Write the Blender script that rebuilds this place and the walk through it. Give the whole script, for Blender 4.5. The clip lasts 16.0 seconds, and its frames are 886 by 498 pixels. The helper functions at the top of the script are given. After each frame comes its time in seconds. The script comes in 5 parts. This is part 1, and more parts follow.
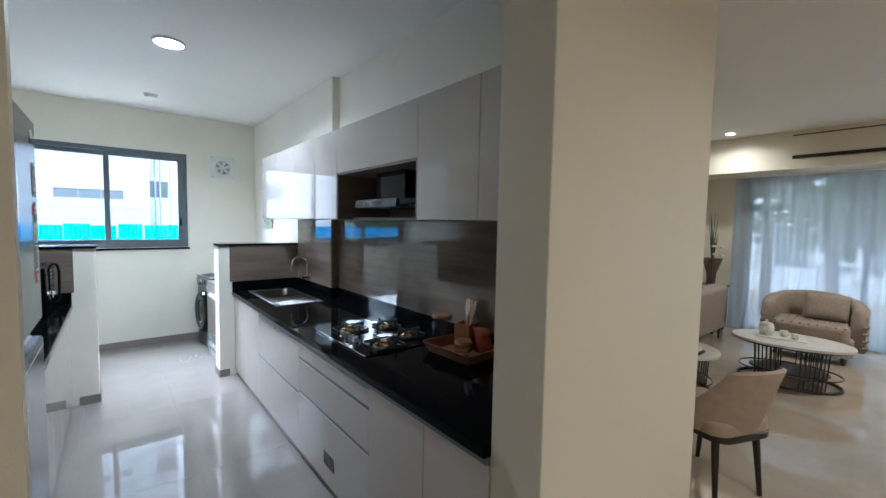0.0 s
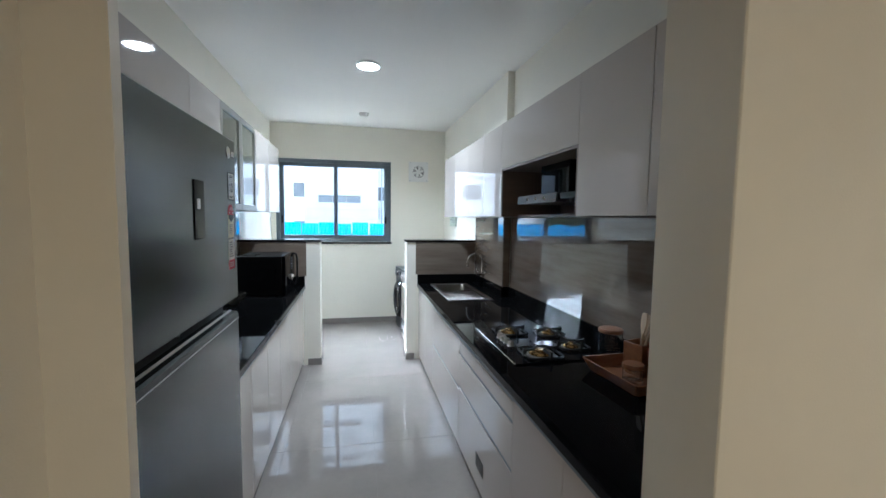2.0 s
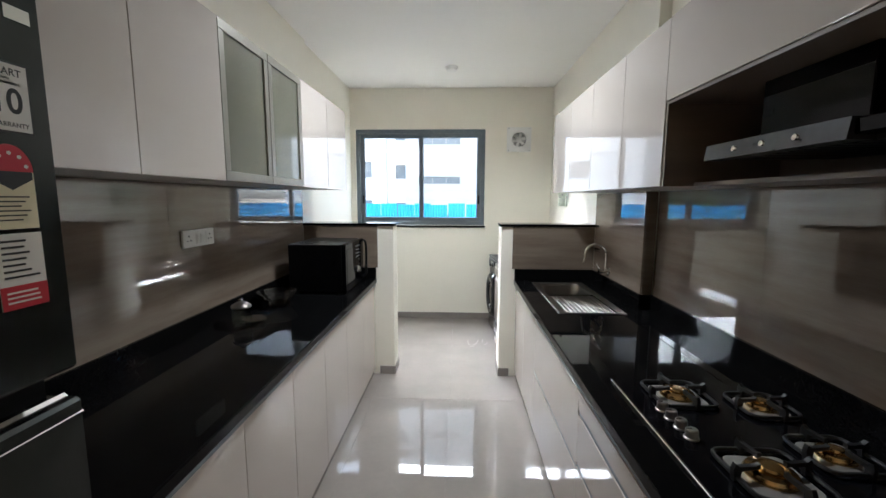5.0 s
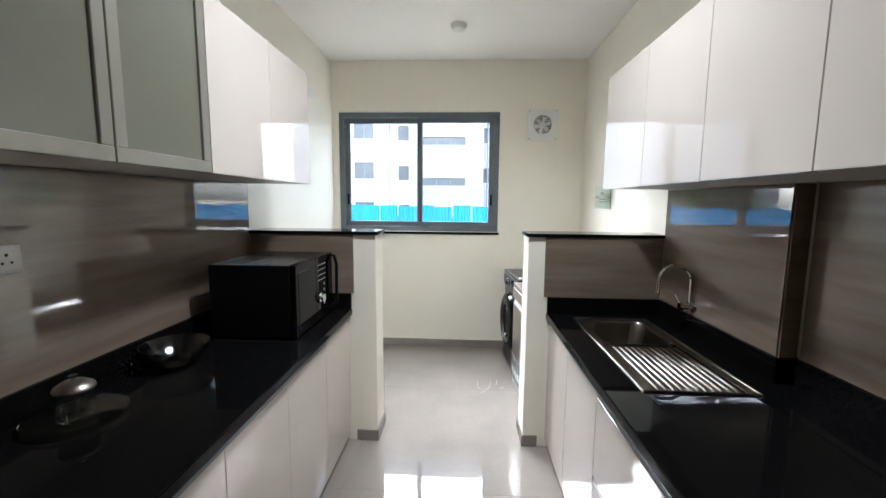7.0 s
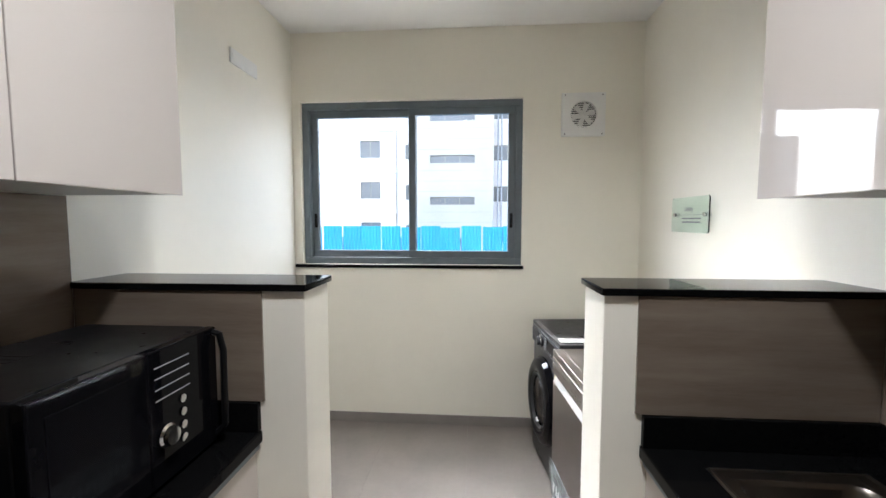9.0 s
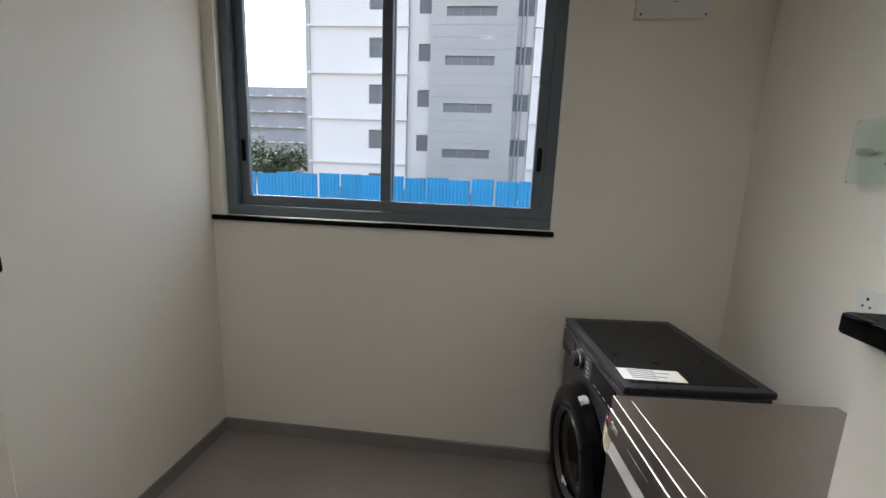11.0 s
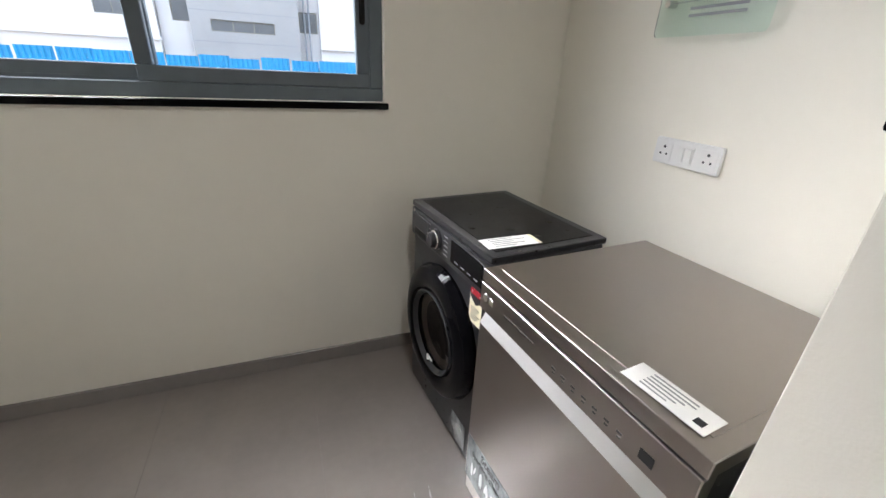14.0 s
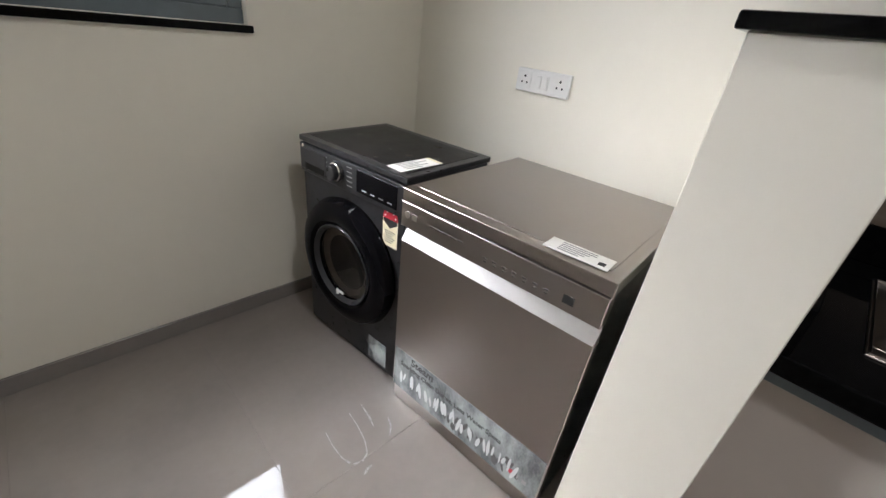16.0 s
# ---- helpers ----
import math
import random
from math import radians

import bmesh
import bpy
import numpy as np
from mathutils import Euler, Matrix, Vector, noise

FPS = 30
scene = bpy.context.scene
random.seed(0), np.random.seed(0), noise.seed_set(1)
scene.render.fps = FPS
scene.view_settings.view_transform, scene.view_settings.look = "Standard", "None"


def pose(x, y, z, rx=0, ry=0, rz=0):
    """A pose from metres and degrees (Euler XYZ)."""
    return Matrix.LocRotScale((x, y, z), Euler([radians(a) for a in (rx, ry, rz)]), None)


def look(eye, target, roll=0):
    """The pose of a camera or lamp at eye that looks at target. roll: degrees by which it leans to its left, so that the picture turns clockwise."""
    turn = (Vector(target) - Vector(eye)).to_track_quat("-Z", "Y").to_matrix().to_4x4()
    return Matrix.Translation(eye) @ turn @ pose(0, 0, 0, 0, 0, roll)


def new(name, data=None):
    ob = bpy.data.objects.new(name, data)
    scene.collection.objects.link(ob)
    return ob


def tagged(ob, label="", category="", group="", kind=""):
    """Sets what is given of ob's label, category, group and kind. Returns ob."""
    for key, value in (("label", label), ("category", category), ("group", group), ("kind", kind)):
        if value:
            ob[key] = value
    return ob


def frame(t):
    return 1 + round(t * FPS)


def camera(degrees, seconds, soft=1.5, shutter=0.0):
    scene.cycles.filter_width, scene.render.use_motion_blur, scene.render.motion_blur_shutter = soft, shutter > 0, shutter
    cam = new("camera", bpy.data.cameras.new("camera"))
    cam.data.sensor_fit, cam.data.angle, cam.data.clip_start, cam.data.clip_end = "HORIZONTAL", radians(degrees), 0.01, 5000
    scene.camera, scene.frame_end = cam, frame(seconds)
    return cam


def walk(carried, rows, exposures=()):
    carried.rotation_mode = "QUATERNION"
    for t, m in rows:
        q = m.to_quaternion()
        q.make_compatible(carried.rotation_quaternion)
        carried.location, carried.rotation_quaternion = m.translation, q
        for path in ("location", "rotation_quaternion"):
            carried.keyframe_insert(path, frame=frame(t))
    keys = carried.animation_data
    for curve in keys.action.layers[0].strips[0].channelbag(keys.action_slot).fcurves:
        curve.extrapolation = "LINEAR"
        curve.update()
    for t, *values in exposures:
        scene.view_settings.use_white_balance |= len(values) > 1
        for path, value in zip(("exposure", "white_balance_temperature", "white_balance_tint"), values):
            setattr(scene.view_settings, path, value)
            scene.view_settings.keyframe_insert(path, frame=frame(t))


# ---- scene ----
cam = camera(95.6, 16.0)
PATH = [
    (0, (0.099, -0.19, 1.596), (1.365, 1.353, 1.47), 1.1),
    (0.5, (0.147, -0.121, 1.591), (1.307, 1.5, 1.437), 0.6),
    (1, (0.246, -0.116, 1.596), (1.093, 1.687, 1.416), 1.0),
    (1.5, (0.326, -0.134, 1.599), (0.86, 1.786, 1.43), 1.1),
    (2, (0.359, -0.128, 1.595), (0.776, 1.822, 1.444), 0.8),
    (2.5, (0.378, 0.033, 1.569), (0.762, 1.985, 1.359), 2.4),
    (3, (0.363, 0.279, 1.572), (0.743, 2.237, 1.431), 2.2),
    (3.5, (0.399, 0.419, 1.561), (0.725, 2.378, 1.331), 1.2),
    (4, (0.486, 0.578, 1.569), (0.626, 2.562, 1.359), 1.3),
    (4.2, (0.5, 0.631, 1.567), (0.547, 2.617, 1.341), 0.8),
    (6.3, (0.554, 1.439, 1.556), (0.408, 3.415, 1.287), 0.9),
    (6.5, (0.542, 1.557, 1.544), (0.381, 3.531, 1.263), 1.5),
    (7, (0.5, 1.886, 1.537), (0.403, 3.87, 1.302), 0.5),
    (7.5, (0.528, 2.211, 1.537), (0.397, 4.192, 1.296), 0.1),
    (8, (0.533, 2.513, 1.54), (0.354, 4.493, 1.327), 1.6),
    (8.5, (0.496, 2.82, 1.551), (0.347, 4.808, 1.397), 0.1),
    (8.7, (0.501, 2.918, 1.557), (0.35, 4.908, 1.424), -0.1),
    (10.8, (0.505, 4.05, 1.458), (0.371, 6.02, 1.13), 2.9),
    (11, (0.542, 4.114, 1.463), (0.347, 6.072, 1.106), 2.3),
    (11.5, (0.533, 4.243, 1.461), (0.26, 6.138, 0.883), -0.1),
    (12, (0.527, 4.229, 1.407), (0.365, 5.928, 0.364), -2.5),
    (12.5, (0.514, 4.155, 1.355), (0.438, 5.724, 0.117), -0.7),
    (13, (0.46, 4.11, 1.373), (0.515, 5.67, 0.123), 0.8),
    (13.5, (0.434, 4.186, 1.423), (0.726, 5.978, 0.583), 2.7),
    (14, (0.461, 4.342, 1.357), (1.144, 6.037, 0.545), 3.0),
    (14.5, (0.367, 4.394, 1.328), (1.482, 5.787, 0.426), 4.8),
    (15, (0.245, 4.375, 1.297), (1.468, 5.64, 0.345), 5.8),
    (15.5, (0.22, 4.342, 1.289), (1.447, 5.566, 0.291), 5.8),
    (16, (0.215, 4.35, 1.294), (1.495, 5.546, 0.33), 6.8),
]
walk(cam, [(t, look(eye, target, roll)) for t, eye, target, roll in PATH], [(0.0, 3.63, 4850, 4), (2.0, 3.6, 4980, 4), (2.5, 3.58, 5100, 5), (3.0, 3.55, 5500, 7), (4.2, 3.5, 5600, 7), (8.7, 3.32, 5750, 10), (10.8, 1.9, 5950, 13), (11.5, 1.92, 5950, 13), (12.4, 2.48, 5950, 13), (13.5, 2.56, 5900, 12), (14.2, 2.47, 5950, 13), (16.0, 2.38, 5950, 13)])

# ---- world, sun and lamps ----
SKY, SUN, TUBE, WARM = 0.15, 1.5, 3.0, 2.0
world = bpy.data.worlds.new("world")
scene.world = world
world.use_nodes = True
wn = world.node_tree
sky = wn.nodes.new("ShaderNodeTexSky")
sky.sky_type, sky.sun_disc = "NISHITA", False
sky.sun_elevation, sky.sun_rotation = radians(47), radians(-37)
sky.dust_density, sky.air_density = 4.0, 1.2
grey = wn.nodes.new("ShaderNodeHueSaturation")      # thin overcast: a pale sky
grey.inputs["Saturation"].default_value = 0.35
wn.links.new(sky.outputs[0], grey.inputs["Color"])
wn.links.new(grey.outputs[0], wn.nodes["Background"].inputs[0])
wn.nodes["Background"].inputs[1].default_value = SKY

sun = bpy.data.lights.new("sun", "SUN")
sun.energy, sun.angle, sun.color = SUN, radians(70), (1.0, 0.97, 0.93)      # veiled sun behind thin cloud
new("sun", sun).matrix_basis = look((-3.85, 5.2, 7.0), (0, 0, 0))

# ---- materials ----
def nodes_of(name):
    m = bpy.data.materials.new(name)
    m.use_nodes = True
    return m, m.node_tree, m.node_tree.nodes["Principled BSDF"]


def surface(name, base, rough=0.5, metal=0.0, grain=(6.0, 0.06), bump=(60.0, 0.0), stretch=(1, 1, 1),
            rough_var=0.08, coat=0.0, second=None, spec=0.5, per_piece=0.0):
    """A procedural surface: colour varied at two scales, uneven gloss, fine relief."""
    m, t, b = nodes_of(name)
    n, l = t.nodes, t.links
    co, mp = n.new("ShaderNodeTexCoord"), n.new("ShaderNodeMapping")
    mp.inputs["Scale"].default_value = stretch
    l.new(co.outputs["Object"], mp.inputs["Vector"])
    big, fine = n.new("ShaderNodeTexNoise"), n.new("ShaderNodeTexNoise")
    big.inputs["Scale"].default_value, big.inputs["Detail"].default_value = grain[0], 6
    fine.inputs["Scale"].default_value, fine.inputs["Detail"].default_value = grain[0] * 14, 3
    l.new(mp.outputs[0], big.inputs["Vector"]), l.new(mp.outputs[0], fine.inputs["Vector"])
    mix = n.new("ShaderNodeMix")
    mix.data_type = "RGBA"
    a = second or [c * (1 - 2.2 * grain[1]) for c in base]
    mix.inputs["A"].default_value, mix.inputs["B"].default_value = (*a, 1), (*base, 1)
    ramp = n.new("ShaderNodeMapRange")
    ramp.inputs["From Min"].default_value, ramp.inputs["From Max"].default_value = 0.34, 0.62
    add = n.new("ShaderNodeMath")
    add.operation = "MULTIPLY_ADD"
    add.inputs[1].default_value = 0.2
    l.new(fine.outputs["Fac"], add.inputs[0]), l.new(big.outputs["Fac"], add.inputs[2])
    l.new(add.outputs[0], ramp.inputs["Value"])
    ramp.inputs["From Min"].default_value, ramp.inputs["From Max"].default_value = 0.42, 0.76
    l.new(ramp.outputs[0], mix.inputs["Factor"])
    out = mix.outputs["Result"]
    if per_piece:
        info, hs = n.new("ShaderNodeObjectInfo"), n.new("ShaderNodeHueSaturation")
        mr = n.new("ShaderNodeMapRange")
        mr.inputs["To Min"].default_value, mr.inputs["To Max"].default_value = 1 - per_piece, 1 + per_piece
        l.new(info.outputs["Random"], mr.inputs["Value"]), l.new(mr.outputs[0], hs.inputs["Value"])
        l.new(out, hs.inputs["Color"])
        out = hs.outputs[0]
    l.new(out, b.inputs["Base Color"])
    rr = n.new("ShaderNodeMapRange")
    rr.inputs["To Min"].default_value, rr.inputs["To Max"].default_value = max(rough * (1 - rough_var * 3), 0.0), rough * (1 + rough_var * 3)
    l.new(big.outputs["Fac"], rr.inputs["Value"]), l.new(rr.outputs[0], b.inputs["Roughness"])
    b.inputs["Metallic"].default_value, b.inputs["Coat Weight"].default_value = metal, coat
    b.inputs["Coat Roughness"].default_value = 0.012
    b.inputs["Specular IOR Level"].default_value = spec
    if bump[1]:
        tex, bp = n.new("ShaderNodeTexNoise"), n.new("ShaderNodeBump")
        tex.inputs["Scale"].default_value, tex.inputs["Detail"].default_value = bump[0], 4
        bp.inputs["Strength"].default_value, bp.inputs["Distance"].default_value = bump[1], 0.004
        l.new(mp.outputs[0], tex.inputs["Vector"]), l.new(tex.outputs["Fac"], bp.inputs["Height"])
        l.new(bp.outputs[0], b.inputs["Normal"])
    return m


def glassy(name, tint=(0.95, 0.98, 0.97), rough=0.0, ior=1.45):
    m, t, b = nodes_of(name)
    b.inputs["Base Color"].default_value = (*tint, 1)
    b.inputs["Transmission Weight"].default_value, b.inputs["Roughness"].default_value, b.inputs["IOR"].default_value = 1.0, rough, ior
    return m


def glowing(name, colour, strength):
    m, t, b = nodes_of(name)
    b.inputs["Base Color"].default_value = (*colour, 1)
    b.inputs["Emission Color"].default_value, b.inputs["Emission Strength"].default_value = (*colour, 1), strength
    return m


def sheer(name):
    """Thin woven voile: part see-through, part scattering light."""
    m, t, b = nodes_of(name)
    n, l = t.nodes, t.links
    tr, tl, di = n.new("ShaderNodeBsdfTransparent"), n.new("ShaderNodeBsdfTranslucent"), n.new("ShaderNodeBsdfDiffuse")
    mx, mx2 = n.new("ShaderNodeMixShader"), n.new("ShaderNodeMixShader")
    wv = n.new("ShaderNodeTexNoise")
    wv.inputs["Scale"].default_value = 220
    mr = n.new("ShaderNodeMapRange")
    mr.inputs["To Min"].default_value, mr.inputs["To Max"].default_value = 0.78, 0.92
    l.new(wv.outputs["Fac"], mr.inputs["Value"])
    # white cloth set to grey-blue: the dim daylight behind it is in the colour
    tl.inputs["Color"].default_value = di.inputs["Color"].default_value = (0.46, 0.50, 0.54, 1)
    mx.inputs[0].default_value = 0.5
    l.new(tl.outputs[0], mx.inputs[1]), l.new(di.outputs[0], mx.inputs[2])
    l.new(mr.outputs[0], mx2.inputs[0]), l.new(tr.outputs[0], mx2.inputs[1]), l.new(mx.outputs[0], mx2.inputs[2])
    l.new(mx2.outputs[0], n["Material Output"].inputs["Surface"])
    return m


PAINT = surface("cream_wall_paint", (0.85, 0.81, 0.705), 0.55, grain=(1.5, 0.02), bump=(260, 0.12))
BEIGE = surface("beige_wall_paint", (0.77, 0.715, 0.60), 0.5, grain=(1.5, 0.02), bump=(260, 0.12))
CEIL = surface("ceiling_paint", (0.86, 0.84, 0.80), 0.7, grain=(1.2, 0.015), bump=(200, 0.08))
TILE = surface("polished_floor_tile", (0.305, 0.270, 0.246), 0.008, grain=(2.2, 0.07), rough_var=0.05, coat=0.55, per_piece=0.008)
MARBLE = surface("polished_beige_marble", (0.50, 0.42, 0.335), 0.03, grain=(1.6, 0.09), rough_var=0.2, coat=0.4)
SKIRT = surface("grey_tile_skirting", (0.265, 0.24, 0.22), 0.2, grain=(5, 0.06))
GROUT = surface("grout", (0.30, 0.27, 0.25), 0.7)
GRANITE = surface("black_granite", (0.0027, 0.0027, 0.0028), 0.03, spec=0.07, grain=(90, 0.3), rough_var=0.2, second=(0.005, 0.005, 0.0052))
ACRYLIC = surface("gloss_cream_laminate", (0.575, 0.522, 0.475), 0.035, grain=(0.7, 0.012), bump=(5, 0.012), rough_var=0.25, coat=0.15)
CARCASS = surface("cream_board", (0.66, 0.62, 0.57), 0.45, grain=(3, 0.03))
SPLASH = surface("veined_taupe_tile", (0.213, 0.172, 0.134), 0.018, grain=(1.6, 0.1), stretch=(1, 1, 11), rough_var=0.2, coat=0.6, second=(0.15, 0.115, 0.087), per_piece=0.02)
BROWN = surface("brown_laminate", (0.20, 0.155, 0.125), 0.4, grain=(2, 0.1), stretch=(1, 1, 9))
PALEALU = surface("champagne_aluminium", (0.27, 0.255, 0.215), 0.38, 0.35, grain=(8, 0.04))
FRAME = surface("grey_window_aluminium", (0.15, 0.178, 0.20), 0.34, 0.2, grain=(15, 0.05))
STEEL = surface("brushed_steel", (0.36, 0.325, 0.30), 0.31, 1.0, grain=(1.2, 0.01), rough_var=0.01)
SINK = surface("satin_steel", (0.215, 0.195, 0.17), 0.30, 1.0, grain=(12, 0.02), rough_var=0.05)
DARKSTEEL = surface("dark_brushed_steel", (0.058, 0.063, 0.060), 0.22, 0.9, grain=(1.2, 0.01), rough_var=0.01)
PLATE = surface("polished_drip_plate", (0.46, 0.445, 0.42), 0.22, 0.5, grain=(10, 0.04))
BRIGHT = surface("bright_satin_steel", (0.66, 0.65, 0.64), 0.40, 1.0, grain=(10, 0.02))
CHROME = surface("chrome", (0.78, 0.78, 0.77), 0.07, 1.0, grain=(10, 0.02))
BRASS = surface("burnished_brass", (0.60, 0.40, 0.17), 0.25, 1.0, grain=(30, 0.12))
BLACKP = surface("black_plastic", (0.006, 0.006, 0.0065), 0.30, spec=0.15, grain=(20, 0.2), bump=(300, 0.05))
GLOSSB = surface("black_glass", (0.004, 0.004, 0.005), 0.035, grain=(4, 0.1), spec=0.10)
CHAR = surface("charcoal_lacquer", (0.040, 0.040, 0.043), 0.30, 0.35, grain=(40, 0.12), bump=(400, 0.03))
IRON = surface("cast_iron", (0.012, 0.012, 0.012), 0.55, grain=(60, 0.3), bump=(200, 0.2))
PLASTIC = surface("white_plastic", (0.80, 0.79, 0.76), 0.3, grain=(8, 0.02))
GREYP = surface("grey_shadow_plastic", (0.22, 0.22, 0.21), 0.5)
BAMBOO = surface("bamboo", (0.29, 0.122, 0.05), 0.35, grain=(4, 0.14), stretch=(1, 8, 8), bump=(60, 0.06))
SPOON = surface("pale_beech", (0.52, 0.37, 0.22), 0.5, grain=(6, 0.1), stretch=(6, 6, 1))
RED = surface("red_packet_film", (0.36, 0.07, 0.03), 0.3, grain=(12, 0.25), bump=(25, 0.3))
PAPER = surface("white_label", (0.82, 0.81, 0.77), 0.45, grain=(10, 0.02))
PALEY = surface("pale_yellow_label", (0.80, 0.74, 0.52), 0.45, grain=(10, 0.03))
INK = surface("black_ink", (0.02, 0.02, 0.02), 0.5)
DARKINK = surface("dark_grey_ink", (0.07, 0.07, 0.07), 0.5)
PLATEGREY = surface("pale_plate_print", (0.60, 0.63, 0.63), 0.3)
GREYINK = surface("grey_ink", (0.30, 0.30, 0.30), 0.5)
REDINK = surface("red_ink", (0.55, 0.03, 0.05), 0.45)
FILM = surface("printed_silver_film", (0.46, 0.50, 0.50), 0.22, 0.15, grain=(7, 0.3), stretch=(1, 2, 1), second=(0.13, 0.14, 0.145))
GLASS = glassy("clear_glass")
PANE = glassy("window_glass", (0.97, 0.99, 0.99), ior=1.12)
FROST = surface("frosted_glass", (0.15, 0.15, 0.115), 0.16, grain=(2, 0.03), coat=0.6, bump=(600, 0.04))
SIGNGLASS = glassy("green_tinted_glass", (0.86, 0.96, 0.92), ior=1.15)
LED = glowing("led_panel", (1.0, 0.97, 0.92), 6.0)
WARMLED = glowing("warm_led", (1.0, 0.86, 0.68), 9.0)
TAUPE = surface("taupe_upholstery", (0.34, 0.275, 0.225), 0.8, grain=(30, 0.08), bump=(500, 0.25))
BUFF = surface("buff_leather", (0.42, 0.33, 0.255), 0.5, grain=(20, 0.06), bump=(250, 0.15))
NAVY = surface("navy_cushion", (0.03, 0.04, 0.07), 0.8, bump=(400, 0.2))
DARKWOOD = surface("dark_stained_wood", (0.035, 0.024, 0.019), 0.35, grain=(6, 0.2), stretch=(6, 6, 1))
STONE = surface("white_marble_top", (0.74, 0.71, 0.66), 0.12, grain=(4, 0.05))
CHINA = surface("white_china", (0.80, 0.78, 0.73), 0.15, grain=(6, 0.01))
VOILE = sheer("dimmed_white_voile")
SMOKE = glassy("smoked_glass", (0.42, 0.36, 0.33))
PALESTREAK = surface("pale_streak", (0.45, 0.415, 0.39), 0.6, grain=(60, 0.2))
LEAF = surface("foliage", (0.055, 0.085, 0.03), 0.6, grain=(3, 0.3), second=(0.03, 0.055, 0.02))
PETAL = surface("white_petal", (0.80, 0.78, 0.70), 0.6)
BARK = surface("bark", (0.12, 0.09, 0.065), 0.9, grain=(12, 0.2), bump=(40, 0.6))
RENDERW = surface("white_render", (0.78, 0.765, 0.75), 0.85, grain=(0.35, 0.03), bump=(20, 0.2))
RENDERG = surface("grey_render", (0.46, 0.46, 0.455), 0.85, grain=(0.4, 0.06), bump=(20, 0.2))
BLUE = surface("blue_sheet_metal", (0.025, 0.31, 0.64), 0.4, grain=(1.5, 0.08), per_piece=0.06)
EARTH = surface("bare_ground", (0.20, 0.16, 0.12), 0.95, grain=(0.6, 0.15), bump=(6, 0.6))
# distance haze is mixed into the colours of these two
FARWALL = surface("hazed_concrete", (0.36, 0.38, 0.41), 0.9, grain=(0.2, 0.1))
GLASSDARK = surface("hazed_window_glass", (0.17, 0.18, 0.19), 0.08, grain=(0.5, 0.1))

# ---- builders ----
WORLD_OF = {}


def thing(name, label, category, at=(0, 0, 0), group="", m=None):
    """A top-level thing: an Empty at its base. With m its parts are given in its own space, else in the world's."""
    ob = new(name)
    ob.empty_display_size = 0.1
    ob.matrix_basis = m if m is not None else Matrix.Translation(at)
    WORLD_OF[ob] = Matrix.Identity(4) if m is not None else Matrix.Translation(at)
    return tagged(ob, label, category, group)


def finish(name, bm, material, smooth=None):
    bmesh.ops.recalc_face_normals(bm, faces=bm.faces[:])
    limit = radians(smooth or 35)
    for f in bm.faces:
        f.smooth = True
    for e in bm.edges:          # broad flat faces keep their own normals beside bevels
        broad = not smooth and any(f.calc_area() > 0.004 for f in e.link_faces)
        e.smooth = len(e.link_faces) == 2 and not broad and e.calc_face_angle(0.0) < limit
    me = bpy.data.meshes.new(name)
    bm.to_mesh(me)
    bm.free()
    for x in (material if isinstance(material, (list, tuple)) else [material]):
        me.materials.append(x)
    return me


def part(name, bm, material, parent, label="", smooth=None):
    w = WORLD_OF[parent]
    bmesh.ops.transform(bm, matrix=w.inverted(), verts=bm.verts[:])
    ob = new(name, finish(name, bm, material, smooth))
    ob.parent = parent
    WORLD_OF[ob] = w
    return tagged(ob, label)


def solid(name, bm, material, label="", category="", kind="", group="", smooth=None):
    """A top-level thing or a piece of the setting that is one mesh."""
    ob = new(name, finish(name, bm, material, smooth))
    WORLD_OF[ob] = Matrix.Identity(4)
    return tagged(ob, label, category, group, kind)


def fresh(bm=None):
    return bm if bm is not None else bmesh.new()


def box(x0, x1, y0, y1, z0, z1, b=0.0, seg=1, bm=None, m=None):
    bm = fresh(bm)
    made = bmesh.ops.create_cube(bm, size=1, matrix=Matrix.LocRotScale(((x0 + x1) / 2, (y0 + y1) / 2, (z0 + z1) / 2), None, (abs(x1 - x0), abs(y1 - y0), abs(z1 - z0))))
    vs = made["verts"]
    if b:
        es = list({e for v in vs for e in v.link_edges})
        r = bmesh.ops.bevel(bm, geom=es, offset=b, segments=seg, profile=0.5, affect="EDGES")
        vs = list({v for f in r["faces"] for v in f.verts} | {v for v in vs if v.is_valid})
    if m is not None:
        bmesh.ops.transform(bm, matrix=m, verts=vs)
    return bm


def rod(a, b, r, r2=None, seg=16, bm=None):
    """A round bar from a to b."""
    bm = fresh(bm)
    a, b = Vector(a), Vector(b)
    d = b - a
    m = Matrix.Translation((a + b) / 2) @ d.to_track_quat("Z", "Y").to_matrix().to_4x4()
    bmesh.ops.create_cone(bm, cap_ends=True, segments=seg, radius1=r, radius2=r if r2 is None else r2, depth=d.length, matrix=m)
    return bm


